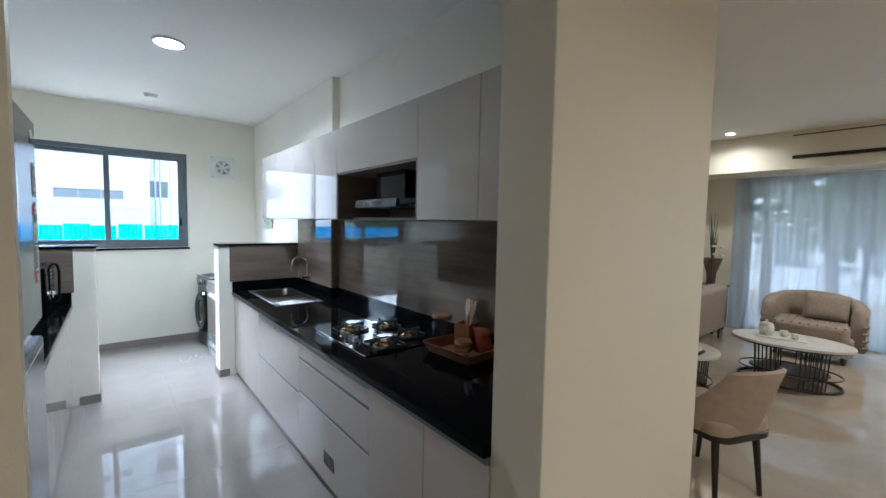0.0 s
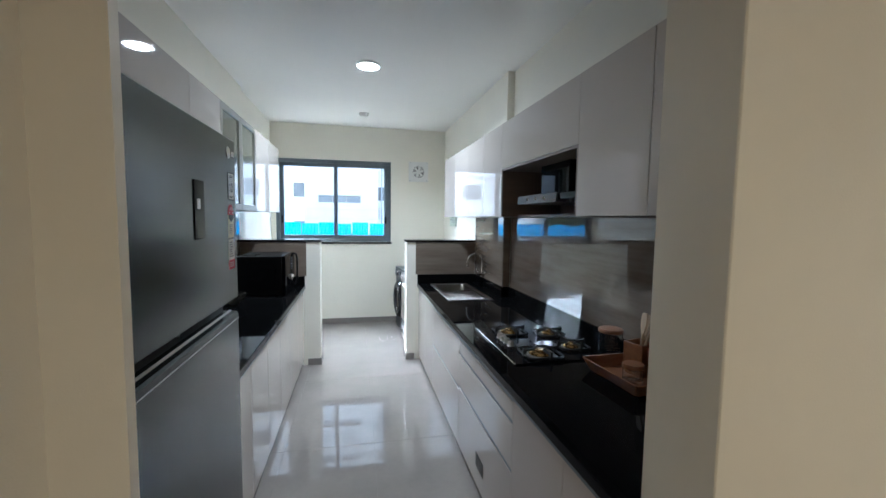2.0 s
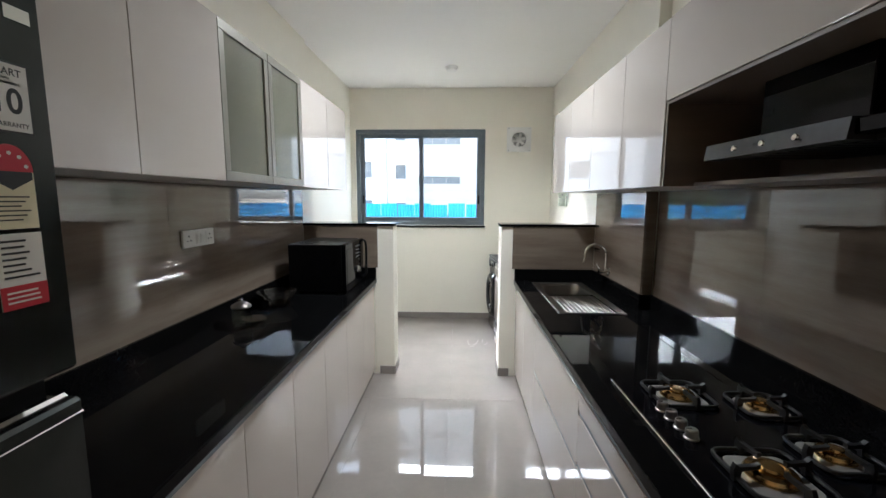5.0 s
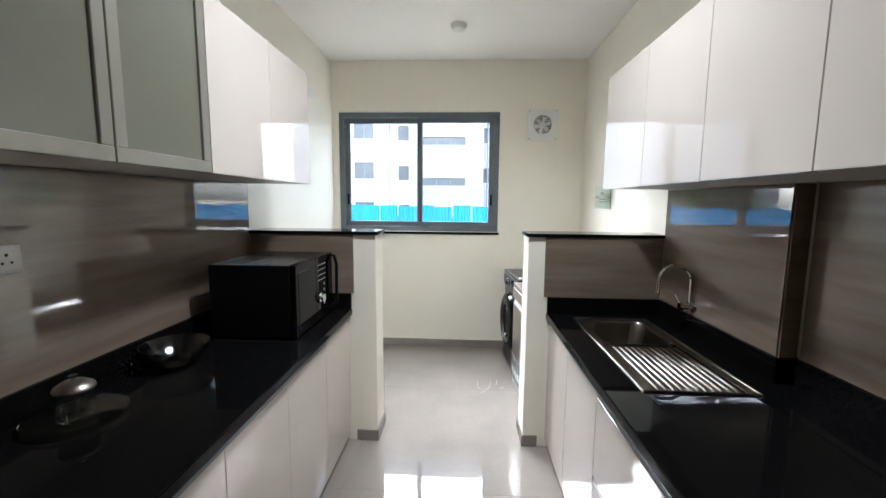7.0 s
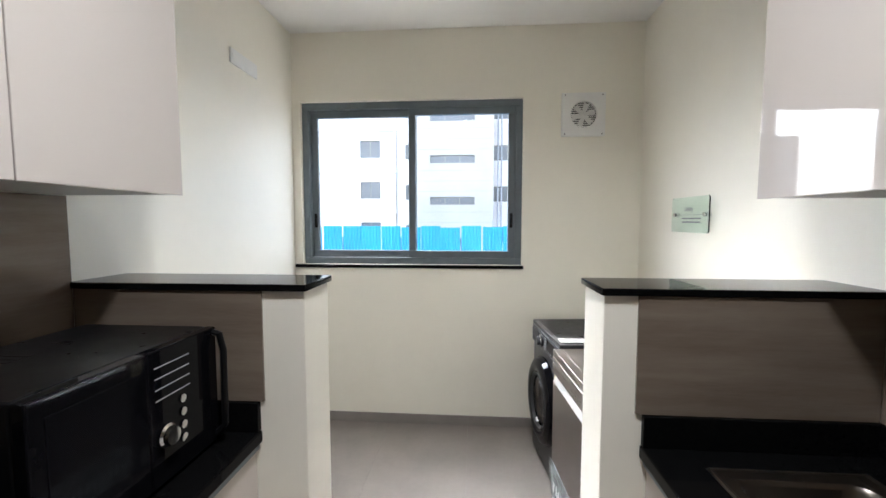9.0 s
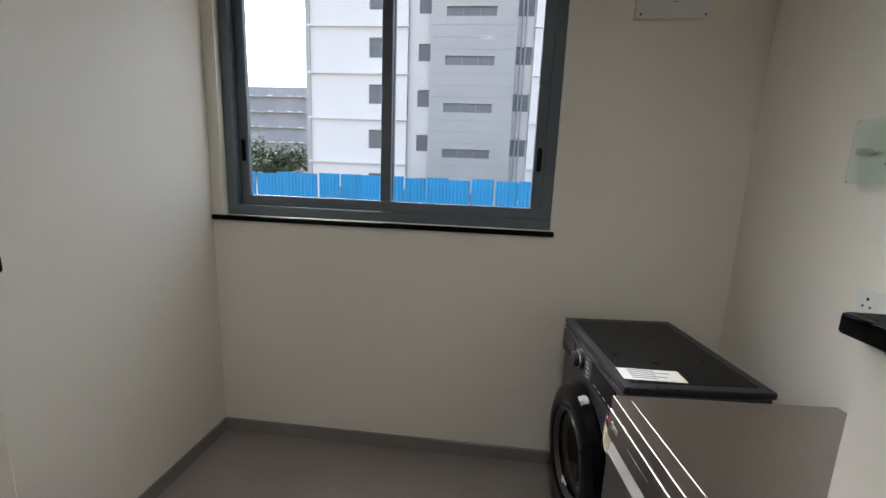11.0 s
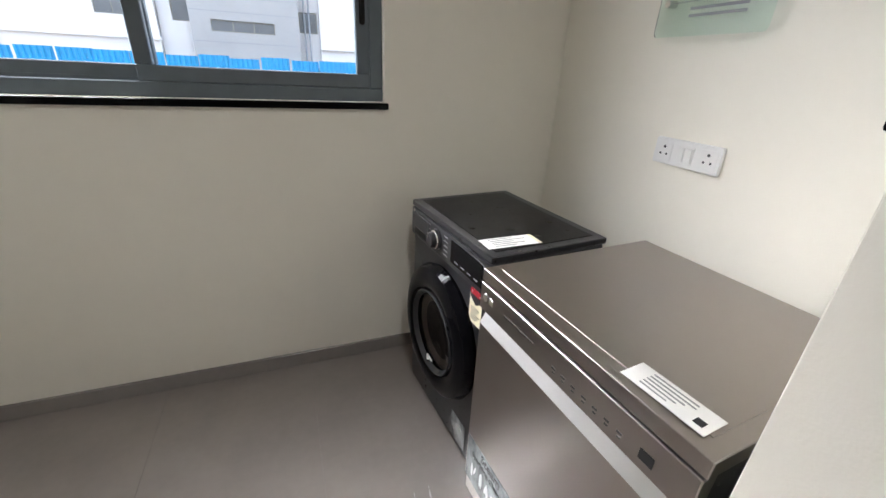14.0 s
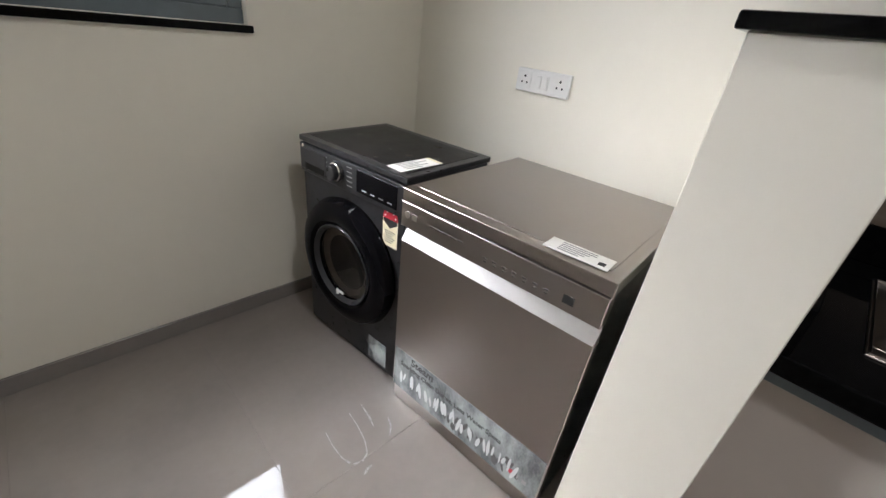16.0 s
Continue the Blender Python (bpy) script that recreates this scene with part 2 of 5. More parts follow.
def lathe(profile, at=(0, 0, 0), seg=32, bm=None, m=None):
    """Turns (radius, height) pairs about the z axis."""
    bm = fresh(bm)
    m = m if m is not None else Matrix.Translation(at)
    rings = []
    for r, z in profile:
        if r < 1e-5:
            rings.append([bm.verts.new(m @ Vector((0, 0, z)))])
        else:
            rings.append([bm.verts.new(m @ Vector((r * math.cos(a), r * math.sin(a), z))) for a in (2 * math.pi * i / seg for i in range(seg))])
    for p, q in zip(rings, rings[1:]):
        for i in range(max(len(p), len(q))):
            j = (i + 1) % max(len(p), len(q))
            vs = [p[i % len(p)], p[j % len(p)], q[j % len(q)], q[i % len(q)]]
            vs = [v for k, v in enumerate(vs) if v not in vs[:k]]
            if len(vs) > 2:
                bm.faces.new(vs)
    return bm


def tube(points, r, seg=12, bm=None, closed=False):
    """A bent pipe along the points."""
    bm = fresh(bm)
    pts = [Vector(p) for p in points]
    rings, up = [], Vector((0.123, 0.456, 0.88)).normalized()
    k = len(pts)
    for i, p in enumerate(pts):
        d = ((pts[(i + 1) % k] - pts[i - 1]) if closed else (pts[min(i + 1, k - 1)] - pts[max(i - 1, 0)])).normalized()
        s = d.cross(up)
        s = s.normalized() if s.length > 1e-4 else d.orthogonal().normalized()
        up = s.cross(d).normalized()
        rr = r[i] if isinstance(r, (list, tuple)) else r
        rings.append([bm.verts.new(p + rr * (math.cos(a) * s + math.sin(a) * up)) for a in (2 * math.pi * j / seg for j in range(seg))])
    for a, b in list(zip(rings, rings[1:])) + ([(rings[-1], rings[0])] if closed else []):
        for j in range(seg):
            bm.faces.new((a[j], a[(j + 1) % seg], b[(j + 1) % seg], b[j]))
    if not closed:
        bm.faces.new(rings[0][::-1]), bm.faces.new(rings[-1])
    return bm


def slab(outline, z0, z1, b=0.0, seg=2, bm=None, m=None):
    """A flat plate with the given outline in x and y."""
    bm = fresh(bm)
    vs = [bm.verts.new((x, y, z0)) for x, y in outline]
    f = bm.faces.new(vs)
    ext = bmesh.ops.extrude_face_region(bm, geom=[f])
    top = [v for v in ext["geom"] if isinstance(v, bmesh.types.BMVert)]
    bmesh.ops.translate(bm, vec=(0, 0, z1 - z0), verts=top)
    allv = vs + top
    if b:
        es = [e for v in top for e in v.link_edges if e.other_vert(v) in top]
        r = bmesh.ops.bevel(bm, geom=list(set(es)), offset=b, segments=seg, profile=0.5, affect="EDGES")
        allv = list({v for v in allv if v.is_valid} | {v for fa in r["faces"] for v in fa.verts})
    if m is not None:
        bmesh.ops.transform(bm, matrix=m, verts=allv)
    return bm


def rounded(x0, x1, y0, y1, r, n=6):
    out = []
    for cx, cy, a in ((x1 - r, y1 - r, 0), (x0 + r, y1 - r, 90), (x0 + r, y0 + r, 180), (x1 - r, y0 + r, 270)):
        out += [(cx + r * math.cos(radians(a + 90 * i / n)), cy + r * math.sin(radians(a + 90 * i / n))) for i in range(n + 1)]
    return out


def oval(cx, cy, rx, ry, n=40):
    return [(cx + rx * math.cos(2 * math.pi * i / n), cy + ry * math.sin(2 * math.pi * i / n)) for i in range(n)]


def words(name, body, size, material, parent, m, label="", wide=1.0):
    """Lettering as a thin mesh; m: its pose, reading along its own x."""
    cu = bpy.data.curves.new(name, "FONT")
    cu.body, cu.size, cu.extrude, cu.align_x, cu.align_y = body, size, 0.0003, "CENTER", "CENTER"
    cu.offset = size * 0.018
    tmp = new(name + "_curve", cu)
    me = bpy.data.meshes.new_from_object(tmp.evaluated_get(bpy.context.evaluated_depsgraph_get()))
    bpy.data.objects.remove(tmp)
    me.transform(WORLD_OF[parent].inverted() @ m @ Matrix.Diagonal((wide, 1, 1, 1)))
    me.materials.clear()
    me.materials.append(material)
    ob = new(name, me)
    ob.parent = parent
    WORLD_OF[ob] = WORLD_OF[parent]
    return tagged(ob, label)


def facing(x, y, z, way):
    """The pose of a flat sign at a place, whose face looks along way: '-x', '+x', '-y' or 'up'."""
    return {"-x": pose(x, y, z, 90, 0, -90), "+x": pose(x, y, z, 90, 0, 90), "-y": pose(x, y, z, 90, 0, 0), "up-x": pose(x, y, z, 0, 0, -90)}[way]


def card(w, h, m, t=0.0012, b=0.0, bm=None):
    """A thin sticker w by h about the pose m."""
    return box(-w / 2, w / 2, -h / 2, h / 2, 0, t, bm=bm, m=m)

# ---- structure ----
CEIL_Z, Y_WIN, X_L, X_LU, X_R, X_P = 2.93, 6.05, -0.82, -0.85, 1.76, 1.69
HW0, HW1, LEDGE = 4.30, 4.505, 1.352          # half walls between kitchen and utility
HR, HL = 0.897, -0.03                            # their aisle ends
WX0, WX1, WZ0, WZ1 = -0.79, 0.860, 1.225, 2.435   # window opening

solid("ceiling", box(-1.2, 2.1, 0.45, 6.3, CEIL_Z, 3.1), CEIL, "plain white painted ceiling", "ceiling", "structure")
solid("ceiling_living", box(-0.5, 8.2, -3.4, 0.45, CEIL_Z, 3.1, bm=box(2.1, 8.2, 0.45, 2.9, CEIL_Z, 3.1)), CEIL, "white painted living room ceiling", "ceiling", "structure")
bm = box(X_LU - 0.15, X_LU, HW1, 6.3, 0, CEIL_Z)
solid("wall_west", bm, PAINT, "cream painted wall", "wall", "structure")
solid("wall_west_kitchen", box(X_L - 0.2, X_L, 0.70, HW1, 0, CEIL_Z), PAINT, "cream painted wall behind the cabinets", "wall", "structure")
solid("wall_east", box(X_R, X_R + 0.14, 0.69, 6.3, 0, CEIL_Z), PAINT, "cream painted wall behind the worktop", "wall", "structure")
solid("wall_pier", box(X_P, X_R, 3.40, Y_WIN, 0, CEIL_Z, 0.002), PAINT, "shallow cream painted pier", "wall", "structure")
bm = box(X_LU - 0.15, X_R + 0.14, Y_WIN, Y_WIN + 0.2, 0, WZ0)
box(X_LU - 0.15, X_R + 0.14, Y_WIN, Y_WIN + 0.2, WZ1, CEIL_Z, bm=bm)
box(WX1, X_R + 0.14, Y_WIN, Y_WIN + 0.2, WZ0, WZ1, bm=bm)
box(X_LU - 0.15, WX0, Y_WIN, Y_WIN + 0.2, WZ0, WZ1, bm=bm)
solid("wall_north", bm, PAINT, "cream painted window wall", "wall", "structure")
solid("wall_half_east", box(HR, X_P, HW0, HW1, 0, LEDGE - 0.022, 0.002), PAINT, "cream painted half-height wall", "wall", "structure")
solid("wall_half_west", box(X_LU, HL, HW0, HW1, 0, LEDGE - 0.022, 0.002), PAINT, "cream painted half-height wall", "wall", "structure")
solid("wall_partition", box(1.04, 2.25, 0.49, 0.69, 0, CEIL_Z, 0.003), BEIGE, "beige painted partition between kitchen and living room", "wall", "structure")
bm = box(X_L - 0.2, -0.14, 0.585, 0.70, 0, CEIL_Z)
box(-0.14, -0.003, 0.585, 0.612, 0, CEIL_Z, bm=bm)
solid("wall_stub", bm, BEIGE, "beige painted wall end beside the fridge", "wall", "structure")
solid("wall_passage", box(-0.45, -0.115, -3.4, 0.585, 0, CEIL_Z), BEIGE, "beige painted passage wall", "wall", "structure")
solid("wall_south", box(-0.45, 8.2, -3.4, -3.2, 0, CEIL_Z), BEIGE, "beige painted far wall", "wall", "structure")
solid("wall_living_north", box(2.25, 8.2, 2.75, 2.9, 0, CEIL_Z), BEIGE, "beige painted living room wall", "wall", "structure")
solid("wall_living_west", box(2.1, 2.25, 0.69, 2.9, 0, CEIL_Z), BEIGE, "beige painted living room wall", "wall", "structure")
bm = box(7.95, 8.15, 1.72, 2.75, 0, CEIL_Z)
box(7.95, 8.15, -2.4, 1.72, 2.40, CEIL_Z, bm=bm)
box(7.95, 8.15, -3.2, -2.4, 0, CEIL_Z, bm=bm)
solid("wall_living_east", bm, BEIGE, "beige painted wall around a balcony door", "wall", "structure")
solid("bulkhead", box(7.2, 7.95, -3.2, 2.75, 2.42, CEIL_Z, 0.003), BEIGE, "beige boxed ceiling bulkhead", "bulkhead", "structure")
solid("trim_slot", box(7.185, 7.2, -2.2, 1.08, 2.555, 2.60, bm=box(7.19, 7.2, -2.2, 1.09, 2.86, 2.872)), INK, "dark slot diffuser in the bulkhead", "trim", "structure")

# skirting
bm = box(X_LU, X_LU + 0.012, HW1, Y_WIN, 0, 0.072, 0.002)
box(X_LU, X_P, Y_WIN - 0.012, Y_WIN, 0, 0.072, 0.002, bm=bm)
box(X_P - 0.012, X_P, HW1, Y_WIN, 0, 0.072, 0.002, bm=bm)
for a, b in ((X_LU, HL + 0.01), (HR - 0.01, X_P)):
    box(a, b, HW1, HW1 + 0.01, 0, 0.072, 0.002, bm=bm)
box(HL, HL + 0.01, HW0 - 0.01, HW1 + 0.01, 0, 0.072, 0.002, bm=bm)
box(HR - 0.01, HR, HW0 - 0.01, HW1 + 0.01, 0, 0.072, 0.002, bm=bm)
box(-0.16, HL, HW0 - 0.01, HW0, 0, 0.072, 0.002, bm=bm)
box(HR, 0.985, HW0 - 0.01, HW0, 0, 0.072, 0.002, bm=bm)
solid("baseboard", bm, SKIRT, "grey tile skirting along the walls", "skirting", "structure")

# granite caps of the half walls
for x0, x1 in ((X_LU, HL + 0.012), (HR - 0.012, X_P)):
    solid("wall_cap", box(x0, x1, HW0 - 0.015, HW1 + 0.015, LEDGE - 0.022, LEDGE, 0.004, 2), GRANITE, "polished black granite cap on a half wall", "ledge", "structure")

# floors: a bed of grout with tiles set on it further down
floor = solid("floor", box(-1.0, 1.9, 0.45, 6.3, -0.12, -0.002), GROUT, "polished grey-beige tiled floor", "floor", "structure")
solid("floor_living", box(-0.5, 8.2, -3.4, 0.45, -0.12, 0.0, bm=box(1.9, 8.2, 0.45, 2.9, -0.12, 0.0)), MARBLE, "polished beige marble floor", "floor", "structure")

# ---- sliding window ----
win = thing("window_1", "grey aluminium two-pane sliding window over a black granite sill", "window", (0.04, Y_WIN, WZ0))
win["kind"] = "structure"
y0, y1, fw = Y_WIN + 0.035, Y_WIN + 0.115, 0.05
bm = box(WX0, WX1, y0, y1, WZ1 - fw, WZ1, 0.003)
box(WX0, WX1, y0, y1, WZ0, WZ0 + fw, 0.003, bm=bm)
box(WX0, WX0 + fw, y0, y1, WZ0 + fw, WZ1 - fw, 0.003, bm=bm)
box(WX1 - fw, WX1, y0, y1, WZ0 + fw, WZ1 - fw, 0.003, bm=bm)
for z in (WZ0 + fw, WZ1 - fw - 0.012):
    box(WX0 + fw, WX1 - fw, y0 + 0.036, y0 + 0.042, z, z + 0.012, bm=bm)
part("window_frame", bm, FRAME, win)


def sash(x0, x1, ya, yb, side):
    z0, z1, w = WZ0 + fw, WZ1 - fw, 0.052
    bm = box(x0, x1, ya, yb, z1 - w, z1, 0.003)
    box(x0, x1, ya, yb, z0, z0 + w, 0.003, bm=bm)
    box(x0, x0 + w, ya, yb, z0 + w, z1 - w, 0.003, bm=bm)
    box(x1 - w, x1, ya, yb, z0 + w, z1 - w, 0.003, bm=bm)
    s = part("sash", bm, FRAME, win)
    p = part("pane", box(x0 + w - 0.005, x1 - w + 0.005, (ya + yb) / 2 - 0.002, (ya + yb) / 2 + 0.002, z0 + w - 0.005, z1 - w + 0.005), PANE, s, "clear window pane")
    p.visible_shadow = False
    hx = x0 + w * 0.5 if side < 0 else x1 - w * 0.5
    bm = slab(rounded(-0.011, 0.011, -0.055, 0.055, 0.010), 0, 0.006, 0.002, m=pose(hx, ya, WZ0 + 0.33, 90, 0, 0))
    box(-0.005, 0.005, -0.03, 0.03, 0.006, 0.012, 0.002, bm=bm, m=pose(hx, ya, WZ0 + 0.33, 90, 0, 0))
    part("latch", bm, BLACKP, s, "black recessed sash latch")


sash(WX0 + fw, 0.075, y0 + 0.044, y0 + 0.074, -1)
sash(0.02, WX1 - fw, y0 + 0.004, y0 + 0.034, 1)
part("window_sill", box(WX0 - 0.055, WX1 + 0.012, Y_WIN - 0.022, Y_WIN + 0.2, WZ0 - 0.026, WZ0 - 0.001, 0.004, 2), GRANITE, win, "black granite sill")

# ---- worktops, base units ----
Z_TOP, XN_R, XN_L = 0.87, 1.012, -0.18


def worktop(name, x0, x1, ya, yb, nose, hole=None):
    ob = thing(name, "polished black granite worktop with an upstand", "worktop", ((x0 + x1) / 2, (ya + yb) / 2, Z_TOP - 0.04))
    if hole:
        hx0, hx1, hy0, hy1 = hole
        bm = box(x0, hx0, ya, yb, Z_TOP - 0.04, Z_TOP, 0.004, 2)
        box(hx1, x1, ya, yb, Z_TOP - 0.04, Z_TOP, bm=bm)
        box(hx0 - 0.003, hx1 + 0.003, ya, hy0, Z_TOP - 0.04, Z_TOP, bm=bm)
        box(hx0 - 0.003, hx1 + 0.003, hy1, yb, Z_TOP - 0.04, Z_TOP, bm=bm)
    else:
        bm = box(x0, x1, ya, yb, Z_TOP - 0.04, Z_TOP, 0.005, 2)
    part("slab", bm, GRANITE, ob)
    return ob


wr = worktop("worktop", XN_R, X_R, 0.692, HW0, -1, hole=(1.158, 1.545, 3.29, 4.175))
bm = box(X_R - 0.02, X_R, 0.692, 3.40, Z_TOP, 0.967, 0.002)
box(X_P - 0.02, X_P, 3.38, HW0 - 0.02, Z_TOP, 0.967, 0.002, bm=bm)
box(X_P, X_R, 3.38, 3.40, Z_TOP, 0.967, 0.002, bm=bm)
part("upstand", bm, GRANITE, wr)
part("upstand", box(XN_R + 0.004, X_P, HW0 - 0.02, HW0, Z_TOP, 0.967, 0.002), GRANITE, wr)
part("edge_profile", box(XN_R + 0.012, XN_R + 0.03, 0.692, HW0, Z_TOP - 0.066, Z_TOP - 0.041, 0.002), FRAME, wr, "dark aluminium grip profile")
wl = worktop("worktop", X_L, XN_L, 1.47, HW0, 1)
part("upstand", box(X_L, X_L + 0.02, 1.47, HW0 - 0.02, Z_TOP, 0.967, 0.002), GRANITE, wl)
part("upstand", box(X_L, XN_L - 0.004, HW0 - 0.02, HW0, Z_TOP, 0.967, 0.002), GRANITE, wl)
part("edge_profile", box(XN_L - 0.03, XN_L - 0.012, 1.47, HW0, Z_TOP - 0.066, Z_TOP - 0.041, 0.002), FRAME, wl, "dark aluminium grip profile")


def base_unit(side, ya, yb, fronts, label, top=Z_TOP - 0.041):
    """A floor cabinet; fronts: (kind, z0, z1) from the floor up."""
    s = 1 if side > 0 else -1
    xf = XN_R + 0.022 if s > 0 else XN_L - 0.022     # face of the fronts
    xb = X_R - 0.08 if s > 0 else X_L + 0.01
    ob = thing("base_cabinet", label, "cabinet", ((xf + xb) / 2, (ya + yb) / 2, 0), "base cabinets")
    lo, hi = sorted((xf + s * 0.022, xb))
    part("body", box(lo, hi, ya + 0.001, yb - 0.001, 0.05, top), CARCASS, ob)
    lo, hi = sorted((xf + s * 0.015, xf + s * 0.03))
    part("plinth", box(lo, hi, ya, yb, 0.0, 0.05), SKIRT, ob, "grey plinth")
    for kind, z0, z1 in fronts:
        lo, hi = sorted((xf, xf + s * 0.019))
        f = part(kind, box(lo, hi, ya + 0.0015, yb - 0.0015, z0, z1, 0.0012), ACRYLIC, ob, "high-gloss cream " + ("door" if kind == "door" else "drawer front"))
        if kind == "drawer_front":
            lo, hi = sorted((xf + s * 0.004, xf + s * 0.018))
            part("grip", box(lo, hi, ya + 0.003, yb - 0.003, z1 + 0.0, z1 + 0.02, 0.001), FRAME, f, "dark aluminium grip groove")
    return ob


for ya, yb in ((3.85, HW0), (3.41, 3.85)):
    base_unit(1, ya, yb, [("door", 0.052, 0.80)], "high-gloss cream sink cabinet under the worktop", 0.66)
base_unit(1, 2.453, 3.41, [("drawer_front", 0.052, 0.43), ("drawer_front", 0.452, 0.78)], "high-gloss cream cabinet with two deep drawers", 0.66)
du = base_unit(1, 1.495, 2.453, [("drawer_front", 0.052, 0.45), ("drawer_front", 0.472, 0.678), ("drawer_front", 0.70, 0.78)], "high-gloss cream cabinet with three drawers under the hob")
bm = bmesh.new()
for i in range(7):
    box(XN_R + 0.018, XN_R + 0.021, 1.89 + i * 0.021, 1.902 + i * 0.021, 0.165, 0.245, bm=bm)
part("vent", bm, GREYP, du, "small grey slotted vent")
for ya, yb in ((1.05, 1.495), (0.692, 1.05)):
    base_unit(1, ya, yb, [("door", 0.052, 0.80)], "high-gloss cream cabinet with a plain door")
for ya, yb in ((1.47, 2.14), (2.14, 2.55), (2.55, 2.975), (2.975, 3.41), (3.41, 3.865), (3.865, HW0)):
    base_unit(-1, ya, yb, [("door", 0.052, 0.80)], "high-gloss cream cabinet with a plain door")

# ---- wall units ----
UR, UL, UZ_R, UZ_L = 1.314, -0.43, (1.614, 2.235), (1.634, 2.28)


def wall_unit(side, ya, yb, z0, z1, glass=False, label="high-gloss cream wall cabinet"):
    s = 1 if side > 0 else -1
    xf, xb = (UR, (X_P if ya > 3.3 else X_R)) if s > 0 else (UL, X_L)
    ob = thing("wall_cabinet", label, "cabinet", ((xf + xb) / 2, (ya + yb) / 2, z0), "wall cabinets")
    xs = sorted((xf + s * 0.021, xb))
    if glass:
        for a, b in ((ya + 0.001, ya + 0.018), (yb - 0.018, yb - 0.001)):
            part("side_panel", box(xs[0], xs[1], a, b, z0, z1), CARCASS, ob)
        for z in (z0, (z0 + z1) / 2 - 0.01, z1 - 0.018):
            part("shelf", box(xs[0], xs[1] - (0.03 if z0 < z < z1 - 0.02 else 0), ya + 0.018, yb - 0.018, z, z + 0.018), CARCASS, ob)
        part("back_panel", box(X_L, X_L + 0.008, ya + 0.018, yb - 0.018, z0 + 0.018, z1 - 0.018), CARCASS, ob)
        lo, hi = sorted((xf, xf + s * 0.02))
        w = 0.042
        d = part("door", box((lo + hi) / 2 - 0.002, (lo + hi) / 2 + 0.002, ya + w - 0.006, yb - w + 0.006, z0 + w - 0.006, z1 - w + 0.006), FROST, ob, "grey-green frosted glass in an aluminium frame")
        for a, b, c, e in ((ya + 0.002, yb - 0.002, z0, z0 + w), (ya + 0.002, yb - 0.002, z1 - w, z1), (ya + 0.002, ya + w, z0 + w, z1 - w), (yb - w, yb - 0.002, z0 + w, z1 - w)):
            part("frame_bar", box(lo, hi, a, b, c, e, 0.002), PALEALU, d, "aluminium frame bar")
    else:
        part("body", box(xs[0], xs[1], ya + 0.001, yb - 0.001, z0 + 0.002, z1, 0.0), CARCASS, ob)
        lo, hi = sorted((xf, xf + s * 0.019))
        part("door", box(lo, hi, ya + 0.0015, yb - 0.0015, z0, z1, 0.0012), ACRYLIC, ob)
    return ob


for ya, yb in ((0.692, 1.06), (1.06, 1.512), (2.478, 2.882), (2.882, 3.335), (3.335, 3.80), (3.80, 4.30)):
    wall_unit(1, ya, yb, *UZ_R)
wall_unit(1, 1.512, 2.478, 1.932, UZ_R[1], label="high-gloss cream flap cabinet above the cooker hood")
for ya, yb, g in ((1.47, 2.067, 0), (2.067, 2.517, 0), (2.517, 2.94, 1), (2.94, 3.356, 1), (3.356, 3.838, 0), (3.838, 4.315, 0)):
    wall_unit(-1, ya, yb, *UZ_L, glass=bool(g), label="wall cabinet with a frosted glass door in a metal frame" if g else "high-gloss cream wall cabinet")
wall_unit(-1, 0.72, 1.47, 1.92, UZ_L[1], label="high-gloss cream cabinet above the fridge")

# open niche with the cooker hood
niche = thing("hood_niche", "brown laminate open niche around the cooker hood", "shelf unit", (1.54, 1.995, UZ_R[0]))
for a, b in ((1.513, 1.527), (2.463, 2.477)):
    part("side_panel", box(UR + 0.004, X_R, a, b, UZ_R[0], 1.931), BROWN, niche)
part("back_panel", box(X_R - 0.012, X_R, 1.527, 2.463, UZ_R[0], 1.931), BROWN, niche)
part("top_panel", box(UR + 0.004, X_R - 0.012, 1.527, 2.463, 1.919, 1.9312), BROWN, niche)
part("bottom_panel", box(UR + 0.12, X_R - 0.012, 1.527, 2.463, UZ_R[0], UZ_R[0] + 0.014), BROWN, niche)
hood = thing("cooker_hood", "black chimney cooker hood with a slim control panel", "cooker hood", (1.55, 1.9, 1.66))
bm = box(1.36, X_R - 0.014, 1.535, 2.26, 1.70, 1.735, 0.004)
part("canopy", bm, GLOSSB, hood)
bm = bmesh.new()
vs = [bm.verts.new(v) for v in ((1.345, 1.765, 1.69), (1.345, 2.26, 1.69), (1.352, 1.765, 1.738), (1.352, 2.26, 1.738), (1.40, 1.765, 1.738), (1.40, 2.26, 1.738), (1.40, 1.765, 1.69), (1.40, 2.26, 1.69))]
for f in ((0, 1, 3, 2), (2, 3, 5, 4), (4, 5, 7, 6), (6, 7, 1, 0), (0, 2, 4, 6), (1, 7, 5, 3)):
    bm.faces.new([vs[i] for i in f])
cp = part("control_panel", bm, CHAR, hood, "dark steel control panel")
for y in (1.90, 2.01, 2.12):
    part("button", lathe(((0, 0.005), (0.008, 0.005), (0.01, 0)), m=pose(1.349, y, 1.714, 0, -82, 0), seg=14), CHROME, cp)
for i in range(14):
    part("filter_slat", box(1.40, 1.70, 1.60 + i * 0.043, 1.628 + i * 0.043, 1.688, 1.70), CHAR, hood)
part("chimney", box(1.46, X_R - 0.014, 1.84, 2.177, 1.735, 1.919, 0.003), GLOSSB, hood)

